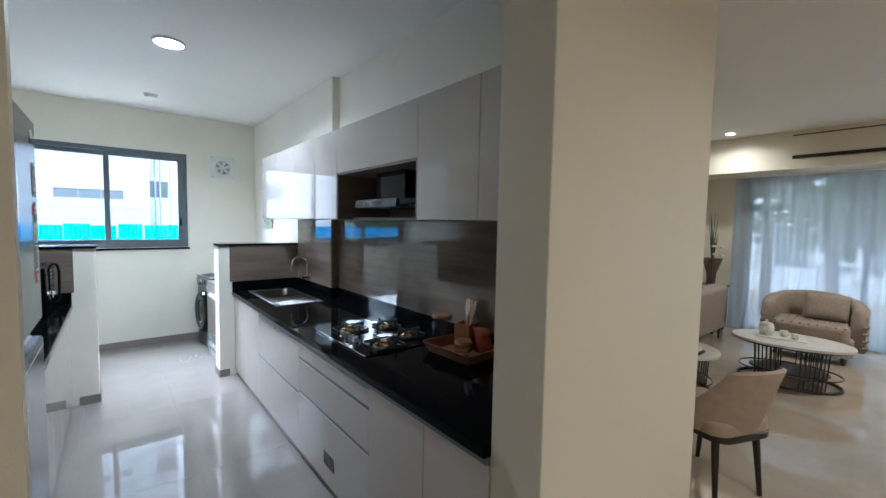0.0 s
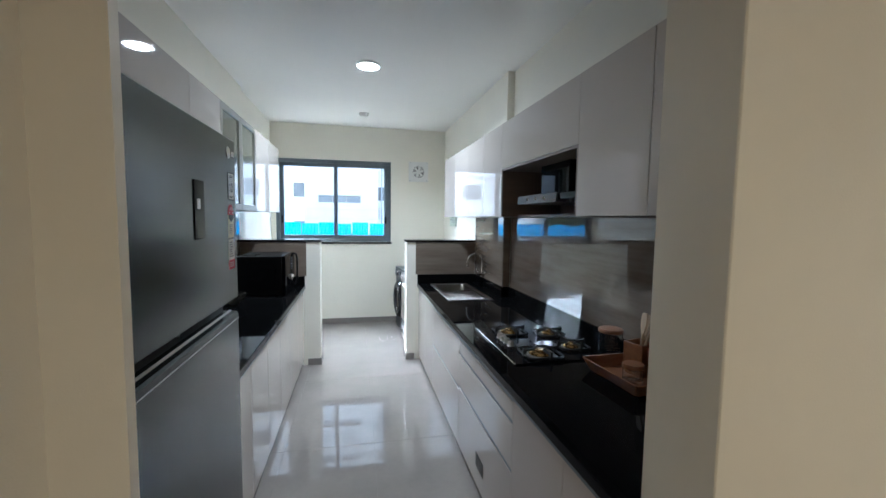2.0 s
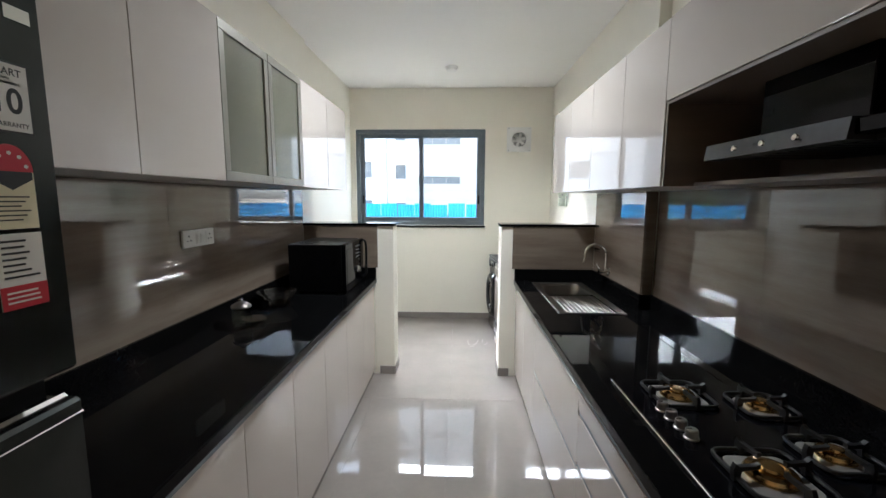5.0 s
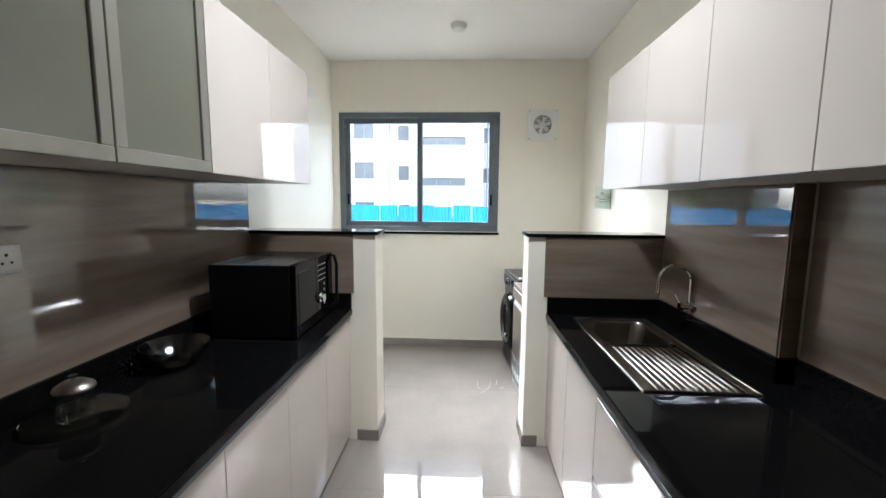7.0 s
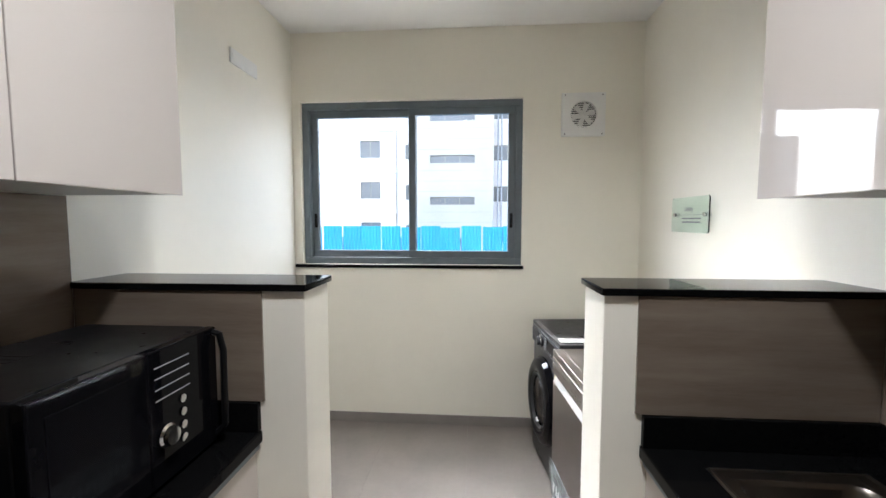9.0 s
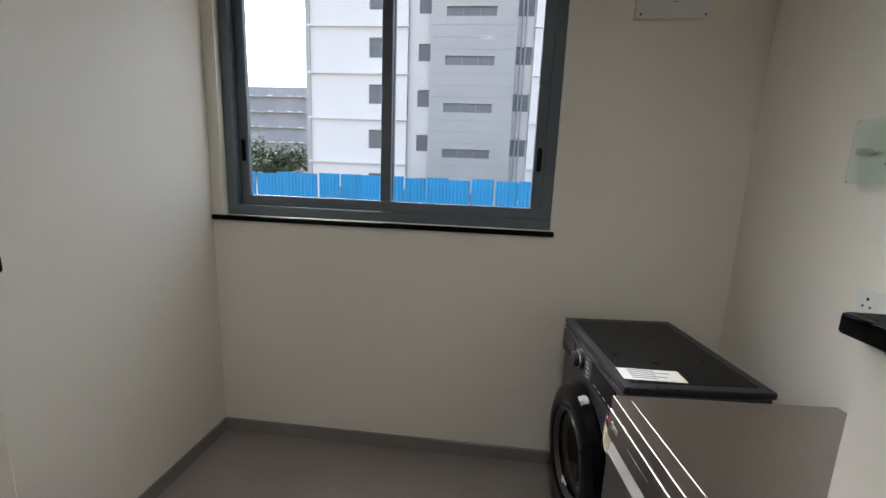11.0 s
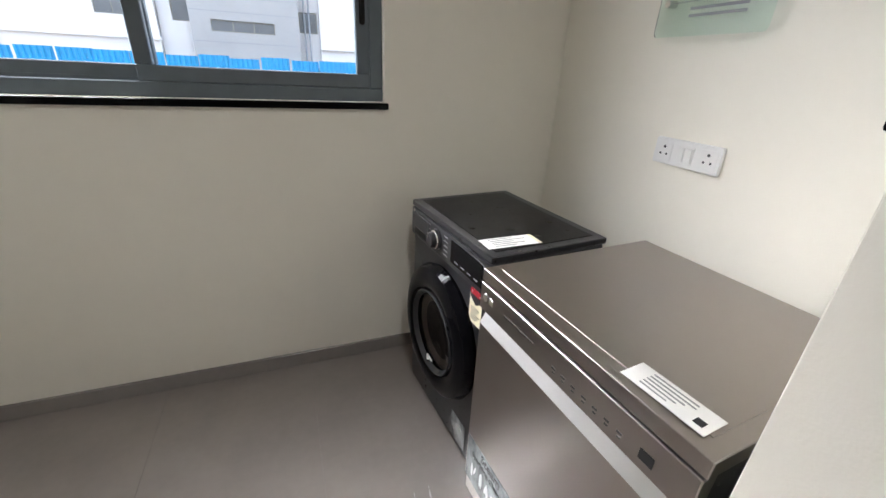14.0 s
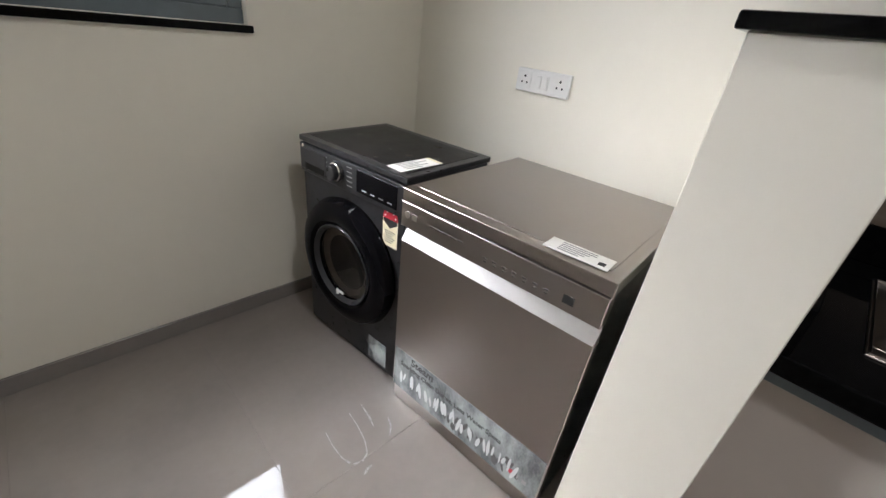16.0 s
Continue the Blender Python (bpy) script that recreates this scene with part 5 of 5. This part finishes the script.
oval_table(pose(5.58, 0.70, 0, 0, 0, 12), 0.36, 0.50, 0.45, "oval marble-topped coffee table with a dark slatted base")
oval_table(pose(4.42, 1.36, 0, 0, 0, 0), 0.36, 0.36, 0.42, "round marble-topped side table with a dark slatted base")
tt = thing("tea_tray", "pale tray on the coffee table", "tray", m=pose(5.58, 0.78, 0.45, 0, 0, 12))
part("plate", slab(rounded(-0.12, 0.12, -0.21, 0.21, 0.02), 0.0, 0.012, 0.004), CHINA, tt)
for x, y, s, nm in ((5.56, 0.90, 1.0, "sugar_pot"), (5.62, 0.76, 0.55, "tea_cup"), (5.56, 0.66, 0.5, "tea_cup")):
    p = thing(nm, "white china lidded pot" if s == 1 else "small white china cup", "pot" if s == 1 else "cup", (x, y, 0.462))
    part("body", lathe([(r * s, q * s) for r, q in ((0, 0.0), (0.05, 0.0), (0.065, 0.03), (0.068, 0.09), (0.06, 0.115), (0.055, 0.118), (0.0, 0.116))], (x, y, 0.4622), 28), CHINA, p)
    if s == 1:
        part("lid", lathe(((0.058, 0.118), (0.05, 0.132), (0.012, 0.144), (0.012, 0.152), (0.016, 0.16), (0, 0.166)), (x, y, 0.4625), 24), CHINA, p)
    part("handle", tube([(x - (0.062 + 0.025 * math.sin(radians(a))) * s, y, 0.4622 + (0.06 + 0.032 * math.cos(radians(a))) * s) for a in range(0, 181, 20)], 0.005 * s + 0.001, 8), CHINA, p)
bk = thing("dark_dish", "dark dish of pale sweets on the side table", "dish", (4.36, 1.2, 0.42))
part("plate", slab(rounded(4.27, 4.45, 1.12, 1.28, 0.02), 0.42, 0.435, 0.004), DARKWOOD, bk)
bm = bmesh.new()
for i in range(7):
    lathe(((0, 0), (0.022, 0.004), (0.026, 0.016), (0.012, 0.028), (0, 0.03)), (4.31 + 0.045 * (i % 3), 1.16 + 0.04 * (i // 3), 0.435), 12, bm=bm)
part("sweets", bm, CHINA, bk)


def sofa(m):
    ob = thing("sofa", "taupe upholstered sofa with rounded arms", "sofa", m=m)
    part("seat", box(-0.42, 0.40, -1.0, 0.72, 0.16, 0.44, 0.06, 4), TAUPE, ob, smooth=60)
    part("backrest", box(0.28, 0.52, -1.0, 0.95, 0.16, 0.80, 0.08, 4), TAUPE, ob, smooth=60)
    part("arm", box(-0.40, 0.52, 0.70, 0.95, 0.16, 0.66, 0.10, 5), TAUPE, ob, smooth=60)
    for x in (-0.34, 0.44):
        for y in (-0.92, 0.86):
            part("leg", rod((x, y, 0), (x, y, 0.17), 0.012, 0.018, 10), DARKWOOD, ob)


sofa(pose(6.62, 2.05, 0, 0, 0, 90) @ pose(0, 0, 0, 0, 0, 180) @ pose(-0.10, -0.60, 0))
cushion(pose(5.9, 2.12, 0.60, 76, 0, 20), 0.42, 0.42, 0.14, NAVY, "dark navy cushion on the sofa")


def dining_chair(m):
    ob = thing("dining_chair", "buff leather dining chair with dark wooden legs", "chair", m=m)
    part("seat", slab(rounded(-0.27, 0.22, -0.23, 0.23, 0.10), 0.42, 0.50, 0.03, 4), BUFF, ob, smooth=60)
    part("seat_frame", slab(rounded(-0.26, 0.23, -0.225, 0.225, 0.10), 0.385, 0.42, 0.006), DARKWOOD, ob)
    n, k = 18, 9
    bm = bmesh.new()
    g = {}
    for s in (0, 1):
        for j in range(k + 1):
            v = j / k
            half = 100 - 48 * v
            for i in range(n + 1):
                a = radians(-half + 2 * half * i / n)
                r = 0.268 - 0.028 * s * (1 - 0.3 * v)
                z = 0.42 + (0.40 - 0.02 * abs(i / n * 2 - 1) ** 2) * v + (0.012 * s if j == k else 0)
                lean = 0.12 * v
                g[s, j, i] = bm.verts.new((lean - 0.02 + r * math.cos(a) * 0.9, r * math.sin(a) * 1.02, z))
    for s in (0, 1):
        for j in range(k):
            for i in range(n):
                bm.faces.new((g[s, j, i], g[s, j, i + 1], g[s, j + 1, i + 1], g[s, j + 1, i]))
    for j in range(k):
        for i in (0, n):
            bm.faces.new((g[0, j, i], g[0, j + 1, i], g[1, j + 1, i], g[1, j, i]))
    for i in range(n):
        for j in (0, k):
            bm.faces.new((g[0, j, i], g[0, j, i + 1], g[1, j, i + 1], g[1, j, i]))
    part("backrest", bm, BUFF, ob, smooth=60)
    for x, y in ((-0.19, -0.17), (-0.19, 0.17), (0.15, -0.16), (0.15, 0.16)):
        part("leg", rod((x * 1.25, y * 1.12, 0), (x, y, 0.40), 0.013, 0.022, 12), DARKWOOD, ob)


dining_chair(pose(2.97, 0.62, 0, 0, 0, -112))

vs_ = thing("floor_vase", "tall smoked glass vase with an orchid arrangement", "vase", (7.32, 1.98, 0.72))
part("vase_body", lathe(((0, 0.0), (0.07, 0.0), (0.06, 0.06), (0.07, 0.2), (0.13, 0.38), (0.14, 0.42), (0.134, 0.42), (0.12, 0.37), (0.06, 0.2), (0.05, 0.03), (0, 0.02)), (7.32, 1.98, 0.72), 28), SMOKE, vs_)
bm = bmesh.new()
rnd = random.Random(11)
for i in range(14):
    a, lean, hh = rnd.uniform(0, 6.28), rnd.uniform(0.02, 0.16), rnd.uniform(0.25, 0.75)
    tube([(7.32, 1.98, 0.95), (7.32 + lean * 0.4 * math.cos(a), 1.98 + lean * 0.4 * math.sin(a), 1.14 + hh * 0.4), (7.32 + lean * math.cos(a), 1.98 + lean * math.sin(a), 1.14 + hh)], [0.006, 0.008, 0.002], 5, bm=bm)
part("stems", bm, LEAF, vs_)
bm = bmesh.new()
for i in range(12):
    c = Vector((7.24 + rnd.uniform(-0.06, 0.06), 1.88 + rnd.uniform(-0.08, 0.05), 1.26 + rnd.uniform(-0.08, 0.1)))
    for k in range(5):
        slab(oval(0.022, 0, 0.022, 0.015, 8), 0, 0.002, bm=bm, m=Matrix.Translation(c) @ pose(0, 0, 0, rnd.uniform(50, 90), 20, 72 * k))
part("blossoms", bm, PETAL, vs_, "white orchid blossoms")
cs = thing("console_table", "dark wooden console under the vase", "console", (7.32, 2.2, 0))
part("top", box(7.05, 7.6, 1.80, 2.7, 0.68, 0.72, 0.004), DARKWOOD, cs)
for x in (7.1, 7.55):
    for y in (1.86, 2.64):
        part("leg", box(x - 0.02, x + 0.02, y - 0.02, y + 0.02, 0, 0.68, 0.003), DARKWOOD, cs)

# balcony door, voile curtain, railing
bd = thing("window_2", "grey aluminium sliding balcony door", "window", (8.03, -0.3, 0))
bd["kind"] = "structure"
bm = bmesh.new()
for y in (-2.4, -1.03, 0.34, 1.66):
    box(8.0, 8.06, y, y + 0.06, 0.0, 2.40, 0.003, bm=bm)
box(8.0, 8.06, -2.34, 1.66, 2.33, 2.398, bm=bm), box(8.0, 8.06, -2.34, 1.66, 0.0, 0.06, bm=bm)
part("window_frame", bm, FRAME, bd)
for a, b in ((-2.34, -1.03), (-0.97, 0.34), (0.40, 1.66)):
    p = part("pane", box(8.028, 8.032, a, b, 0.06, 2.33), PANE, bd)
    p.visible_shadow = False


def curtain(y0, y1, x, z0, z1):
    ob = thing("curtain", "sheer floor-length voile curtain, white toned down for dim daylight", "curtain", (x, (y0 + y1) / 2, z0))
    n = 260
    bm = bmesh.new()
    cols = []
    for i in range(n + 1):
        y = y0 + (y1 - y0) * i / n
        ph = y * 34 + 1.6 * math.sin(y * 5)
        cols.append([bm.verts.new((x + 0.028 * math.sin(ph) * (0.55 + 0.45 * k / 6) + 0.012 * math.sin(y * 9 + k * 0.2), y, z1 + (z0 - z1) * k / 6)) for k in range(7)])
    for p, q in zip(cols, cols[1:]):
        for k in range(6):
            bm.faces.new((p[k], q[k], q[k + 1], p[k + 1]))
    part("cloth", bm, VOILE, ob, smooth=80)
    part("track", box(x - 0.02, x + 0.02, y0, y1, z1, z1 + 0.02), PLASTIC, ob)


curtain(-2.4, 1.86, 7.80, 0.02, 2.40)
rl = thing("balcony_railing", "white balcony railing with a top rail", "railing", (9.2, -0.5, -0.1))
part("top_rail", rod((9.2, -4, 1.0), (9.2, 4, 1.0), 0.025), PLASTIC, rl)
for i in range(9):
    part("post", rod((9.2, -4 + i, -0.1), (9.2, -4 + i, 1.0), 0.018, seg=10), PLASTIC, rl)
solid("balcony_floor", box(8.15, 9.3, -4.2, 4.2, -0.25, -0.1), RENDERG, "grey balcony slab", "balcony", "structure")
# slab out of view, added to keep sky light off the curtain
solid("balcony_soffit", box(8.15, 9.4, -4.2, 4.2, 2.75, 2.95), RENDERG, "unseen slab added above to shade the curtain", "balcony", "structure")

# ---- outside ----
G = -1.05
bm = bmesh.new()
bmesh.ops.create_grid(bm, x_segments=2, y_segments=2, size=1500, matrix=Matrix.Translation((0, 0, G)))
solid("ground", bm, EARTH, "bare brown earth", "ground", "structure")

fence = thing("site_fence", "blue corrugated sheet-metal site fence", "fence", (-2, 14, G))
edges, x, rnd = [], -13.0, random.Random(5)
base = bmesh.new()
prof = []
for i in range(6):
    for dx, dy in ((0.0, 0.0), (0.035, 0.0), (0.05, 0.018), (0.075, 0.018)):
        prof.append((i * 0.09 + dx, dy))
prof.append((0.535, 0.0))
vs0 = [base.verts.new((px, py, 0)) for px, py in prof]
vs1 = [base.verts.new((px, py, 2.44)) for px, py in prof]
for i in range(len(prof) - 1):
    base.faces.new((vs0[i], vs0[i + 1], vs1[i + 1], vs1[i]))
sheet_mesh = finish("sheet", base, BLUE)
k = 0
while x < 9:
    ob = new("sheet", sheet_mesh)
    ob.parent = fence
    ob.matrix_basis = Matrix.Translation((x + 2, rnd.uniform(-0.02, 0.02), rnd.uniform(-0.03, 0.03))) @ pose(0, 0, 0, 0, rnd.uniform(-0.4, 0.4), 0)
    if k % 3 == 0:
        part("post", box(x - 0.03, x + 0.03, 14.03, 14.09, G, 1.1), FRAME, fence)
    x += 0.545 if rnd.random() > 0.15 else 0.57
    k += 1
for z in (-0.4, 0.6):
    part("rail", box(-13, 9, 14.03, 14.06, z, z + 0.05), FRAME, fence)


def far_window(parent, x, y, z, w, h, panes, wall_y):
    """A window set back in its opening: reveal, frame and separate panes."""
    bm = box(x - w / 2, x + w / 2, y + 0.14, y + 0.16, z, z + h)
    f = part("window", bm, PALEALU, parent, "pale framed window")
    for i in range(panes):
        a = x - w / 2 + 0.05 + i * (w - 0.06) / panes
        part("pane", box(a, a + (w - 0.06) / panes - 0.04, y + 0.12, y + 0.139, z + 0.05, z + h - 0.05), GLASSDARK, f)


def holed(bm, x0, x1, z0, z1, y, t, holes):
    """A wall in x and z with rectangular openings through it; holes: (x0, x1, z0, z1)."""
    zs = sorted({z0, z1, *(h[2] for h in holes), *(h[3] for h in holes)})
    for a, b in zip(zs, zs[1:]):
        cut = sorted((h[0], h[1]) for h in holes if h[2] <= a and h[3] >= b)
        x = x0
        for c, d in cut + [(x1, x1)]:
            if c - x > 1e-3:
                box(x, c, y, y + t, a, b, bm=bm)
            x = d


B = thing("apartment_building", "white and grey rendered apartment block with balconies", "apartment building", (-2, 32, G))
Y, ST, Z1 = 31.0, 2.83, 2.15          # facade, storey height, first visible floor line
floors = [Z1 + ST * i for i in range(-1, 6)]
# white bay on the left
holes = [(-7.4, -5.95, f + 0.95, f + 2.15) for f in floors]
bm = bmesh.new()
holed(bm, -11.3, -4.9, G, floors[-1] + ST, Y, 0.3, holes)
part("wall", bm, RENDERW, B, "white rendered bay")
bm = bmesh.new()
for f in floors:
    box(-11.45, -4.8, Y - 0.18, Y + 0.1, f - 0.07, f + 0.07, bm=bm)
part("ledge", bm, RENDERW, B)
for a, b, c, d in holes:
    far_window(B, (a + b) / 2, Y, c, b - a, d - c, 2, Y)
# recessed white strip with small windows
holes = [(-4.28, -3.42, f + 0.9, f + 1.95) for f in floors]
bm = bmesh.new()
holed(bm, -4.9, -3.40, G, floors[-1] + ST, Y + 0.5, 0.3, holes)
part("wall", bm, RENDERW, B, "white rendered recess")
for a, b, c, d in holes:
    far_window(B, (a + b) / 2, Y + 0.5, c, b - a, d - c, 1, Y)
# grey stair bay with ribbon windows and joint lines
holes = [(-2.46, 0.62, f + 0.50, f + 1.05) for f in floors]
bm = bmesh.new()
holed(bm, -3.40, 1.88, G, floors[-1] + ST + 0.6, Y - 0.25, 0.3, holes)
part("wall", bm, RENDERG, B, "grey rendered stair bay")
bm = bmesh.new()
for f in floors:
    for q in (0.0, 0.71, 1.42, 2.12):
        if not 0.45 < q < 1.1:
            box(-3.41, 1.89, Y - 0.262, Y - 0.2, f + q, f + q + 0.025, bm=bm)
part("joints", bm, FARWALL, B)
for a, b, c, d in holes:
    far_window(B, (a + b) / 2, Y - 0.25, c, b - a, d - c, 3, Y)
# right recess and white bay
holes = [(1.92, 2.92, f + 0.75, f + 1.8) for f in floors]
bm = bmesh.new()
holed(bm, 1.88, 3.0, G, floors[-1] + ST, Y + 0.5, 0.3, holes)
part("wall", bm, RENDERW, B, "white rendered recess")
for a, b, c, d in holes:
    far_window(B, (a + b) / 2, Y + 0.5, c, b - a, d - c, 1, Y)
holes = [(5.6, 7.1, f + 0.95, f + 2.15) for f in floors]
bm = bmesh.new()
holed(bm, 3.0, 11.0, G, floors[-1] + ST, Y, 0.3, holes)
part("wall", bm, RENDERW, B, "white rendered bay")
bm = bmesh.new()
for f in floors:
    box(2.95, 11.1, Y - 0.18, Y + 0.1, f - 0.07, f + 0.07, bm=bm)
part("ledge", bm, RENDERW, B)
for a, b, c, d in holes:
    far_window(B, (a + b) / 2, Y, c, b - a, d - c, 2, Y)
part("side_wall", box(-11.6, -11.3, Y - 0.1, Y + 12, G, floors[-1] + ST), RENDERG, B, "grey side wall")
part("core", box(-11.3, 11.0, Y + 1.2, Y + 12, G, floors[-1] + ST - 0.1), RENDERW, B)
part("roof", box(-11.8, 11.3, Y - 0.3, Y + 12.2, floors[-1] + ST, floors[-1] + ST + 0.5), RENDERW, B)
for p in ((2.2, Y + 0.25), (2.45, Y + 0.25)):
    part("pipe", rod((p[0], p[1], G), (p[0], p[1], floors[-1]), 0.05, seg=8), FARWALL, B)

T = thing("tower_block", "distant haze-toned grey tower with pale balcony slabs", "apartment building", (-42, 84, G))
part("wall", box(-56, -32.6, 80.5, 90, G, 16.8), FARWALL, T)
rnd = random.Random(9)
for f in range(6):
    z = 1.0 + f * 2.8
    part("floor_slab", box(-56, -32.6, 80.0, 80.5, z - 0.12, z + 0.12), RENDERG, T)
    for i in range(12):
        if rnd.random() < 0.75:
            xx = -55 + i * 1.95
            part("balcony", box(xx, xx + 0.9, 79.6, 80.4, z - 0.02, z + 0.10 + 0.1 * rnd.random()), RENDERW, T)


def tree(x, y, z, h, r, seed, n=1500, leaf=0.16):
    rnd = random.Random(seed)
    ob = thing("tree", "leafy green broad-crowned tree", "tree", (x, y, z), "trees")
    bm = tube([(x, y, z), (x + 0.1, y, z + h * 0.25), (x, y + 0.1, z + h * 0.5), (x + 0.1, y, z + h * 0.8)], [0.16, 0.13, 0.09, 0.03], 8)
    tips = []
    for i in range(11):
        a, q = rnd.uniform(0, 6.28), rnd.uniform(0.35, 0.75)
        s = Vector((x, y, z + h * q))
        e = s + Vector((math.cos(a) * r * rnd.uniform(0.5, 0.9), math.sin(a) * r * rnd.uniform(0.5, 0.9), h * rnd.uniform(0.1, 0.28)))
        tube([s, (s + e) / 2 + Vector((0, 0, 0.1)), e], [0.06, 0.04, 0.012], 5, bm=bm)
        tips += [e, (s + e) / 2 + Vector((0, 0, 0.25))]
    part("trunk", bm, BARK, ob)
    bm = bmesh.new()
    for i in range(n):
        c = rnd.choice(tips) + Vector((rnd.gauss(0, r * 0.24), rnd.gauss(0, r * 0.24), rnd.gauss(0, h * 0.085)))
        q = Euler((rnd.uniform(-0.9, 0.9), rnd.uniform(-0.9, 0.9), rnd.uniform(0, 6.28))).to_matrix()
        s = leaf * rnd.uniform(0.6, 1.3)
        bm.faces.new([bm.verts.new(c + q @ Vector(v)) for v in ((-s, 0, 0), (0, -s * 0.45, 0.03), (s, 0, 0), (0, s * 0.45, 0.03))])
    part("crown", bm, LEAF, ob)


tree(-17.5, 38, G, 4.2, 2.6, 21, 2200, 0.2)
tree(-21.5, 40, G, 4.8, 2.6, 22, 2200, 0.2)
tree(14.5, 2.8, G, 6.5, 2.4, 23)
tree(15.5, -0.8, G, 7.0, 2.6, 24)
tree(14.0, 6.0, G, 6.0, 2.4, 25)
tree(12.6, 1.2, G, 5.5, 2.2, 26, 2200)
tree(13.2, -3.4, G, 6.0, 2.4, 27, 2200)
nb = thing("neighbour_house", "pale rendered house beyond the balcony", "house", (24, 4, G))
part("wall", box(22, 30, -8, 16, G, 9), RENDERG, nb)
part("roof", box(21.6, 30.4, -8.4, 16.4, 9, 9.3), RENDERG, nb)
for i in range(7):
    for f in range(3):
        part("window", box(21.93, 22.01, -6.5 + i * 3.2, -5.1 + i * 3.2, G + 1.4 + f * 3, G + 2.8 + f * 3), GLASSDARK, nb)

# ---- tiles of the splashbacks ----
def splash(name, runs, label):
    ob = thing(name, label, "splashback", runs[0][:3])
    ob["kind"] = "structure"
    for x0, y0, z0, x1, y1, z1 in runs:
        part("tile", box(x0, x1, y0, y1, z0, z1, 0.0003), SPLASH, ob)


J = 0.0001
sp = []
for a, b in ((0.692, 1.30), (1.30, 2.50), (2.50, 3.38)):
    sp.append((X_R - 0.008, a + J, 0.968, X_R - 0.0005, b - J, 1.614))
sp.append((X_P - 0.008, 3.40, 0.968, X_P - 0.0005, HW0 - 0.008, 1.612))
sp.append((X_P - 0.001, 3.3925, 0.968, X_R - 0.008, 3.3995, 1.612))
sp.append((0.995, HW0 - 0.008, 0.968, X_P - 0.009, HW0 - 0.0005, LEDGE - 0.023))
splash("splashback", sp, "glossy veined taupe tile splashback")
sp = [(X_L + 0.0005, a + J, 0.968, X_L + 0.008, b - J, 1.633) for a, b in ((1.47, 2.68), (2.68, 3.89), (3.89, HW0 - 0.008))]
sp.append((X_L + 0.009, HW0 - 0.008, 0.968, -0.168, HW0 - 0.0005, LEDGE - 0.023))
splash("splashback", sp, "glossy veined taupe tile splashback")

# ---- floor tiles ----
tw, tl, gap = 0.6, 1.2, 0.0006
x = 0.47 - 0.6 * 3
while x < 1.9:
    y = 5.05 - 1.2 * 4
    while y < 6.3:
        xa, xb, ya, yb = max(x, -0.99) + gap, min(x + tw, 1.9) - gap, max(y, 0.452) + gap, min(y + tl, 6.29) - gap
        if xb - xa > 0.03 and yb - ya > 0.03:
            ob = new("tile", finish("tile", box(xa, xb, ya, yb, -0.01, 0.0, 0.0007), TILE))
            ob.parent = floor
        y += tl
    x += tw

# ---- thin pale streaks on the floor beside the machines ----
def streak(points, w, r0):
    """A thin, tapering, slightly broken strip lying on the tiles."""
    rnd = random.Random(r0)
    bm = bmesh.new()
    last = None
    n = 26
    for i in range(n + 1):
        f = i / n * (len(points) - 1)
        k = min(int(f), len(points) - 2)
        a, b = Vector(points[k]), Vector(points[k + 1])
        p = a.lerp(b, f - k)
        d = (b - a).normalized()
        h = w * (0.35 + 0.65 * math.sin(math.pi * i / n)) * rnd.uniform(0.6, 1.15)
        q = [bm.verts.new((p.x - d.y * s * h, p.y + d.x * s * h, 0.0006)) for s in (1, -1)]
        if last and rnd.random() > 0.06:
            bm.faces.new((last[0], last[1], q[1], q[0]))
        last = q
    return bm


marks = thing("floor_streaks", "thin pale streaks on the floor tiles", "stain", (0.69, 5.1, 0))
part("streak", streak([(0.652, 5.218), (0.644, 5.157), (0.645, 5.096), (0.659, 5.057), (0.691, 5.045), (0.72, 5.06), (0.74, 5.105), (0.753, 5.169), (0.759, 5.236)], 0.0035, 1), PALESTREAK, marks)
part("streak", streak([(0.667, 5.002), (0.69, 5.013), (0.708, 5.015)], 0.005, 2), PALESTREAK, marks)
part("streak", streak([(0.815, 5.243), (0.807, 5.175), (0.796, 5.131)], 0.004, 3), PALESTREAK, marks)
part("streak", streak([(0.819, 5.065), (0.847, 5.095), (0.859, 5.13)], 0.004, 4), PALESTREAK, marks)
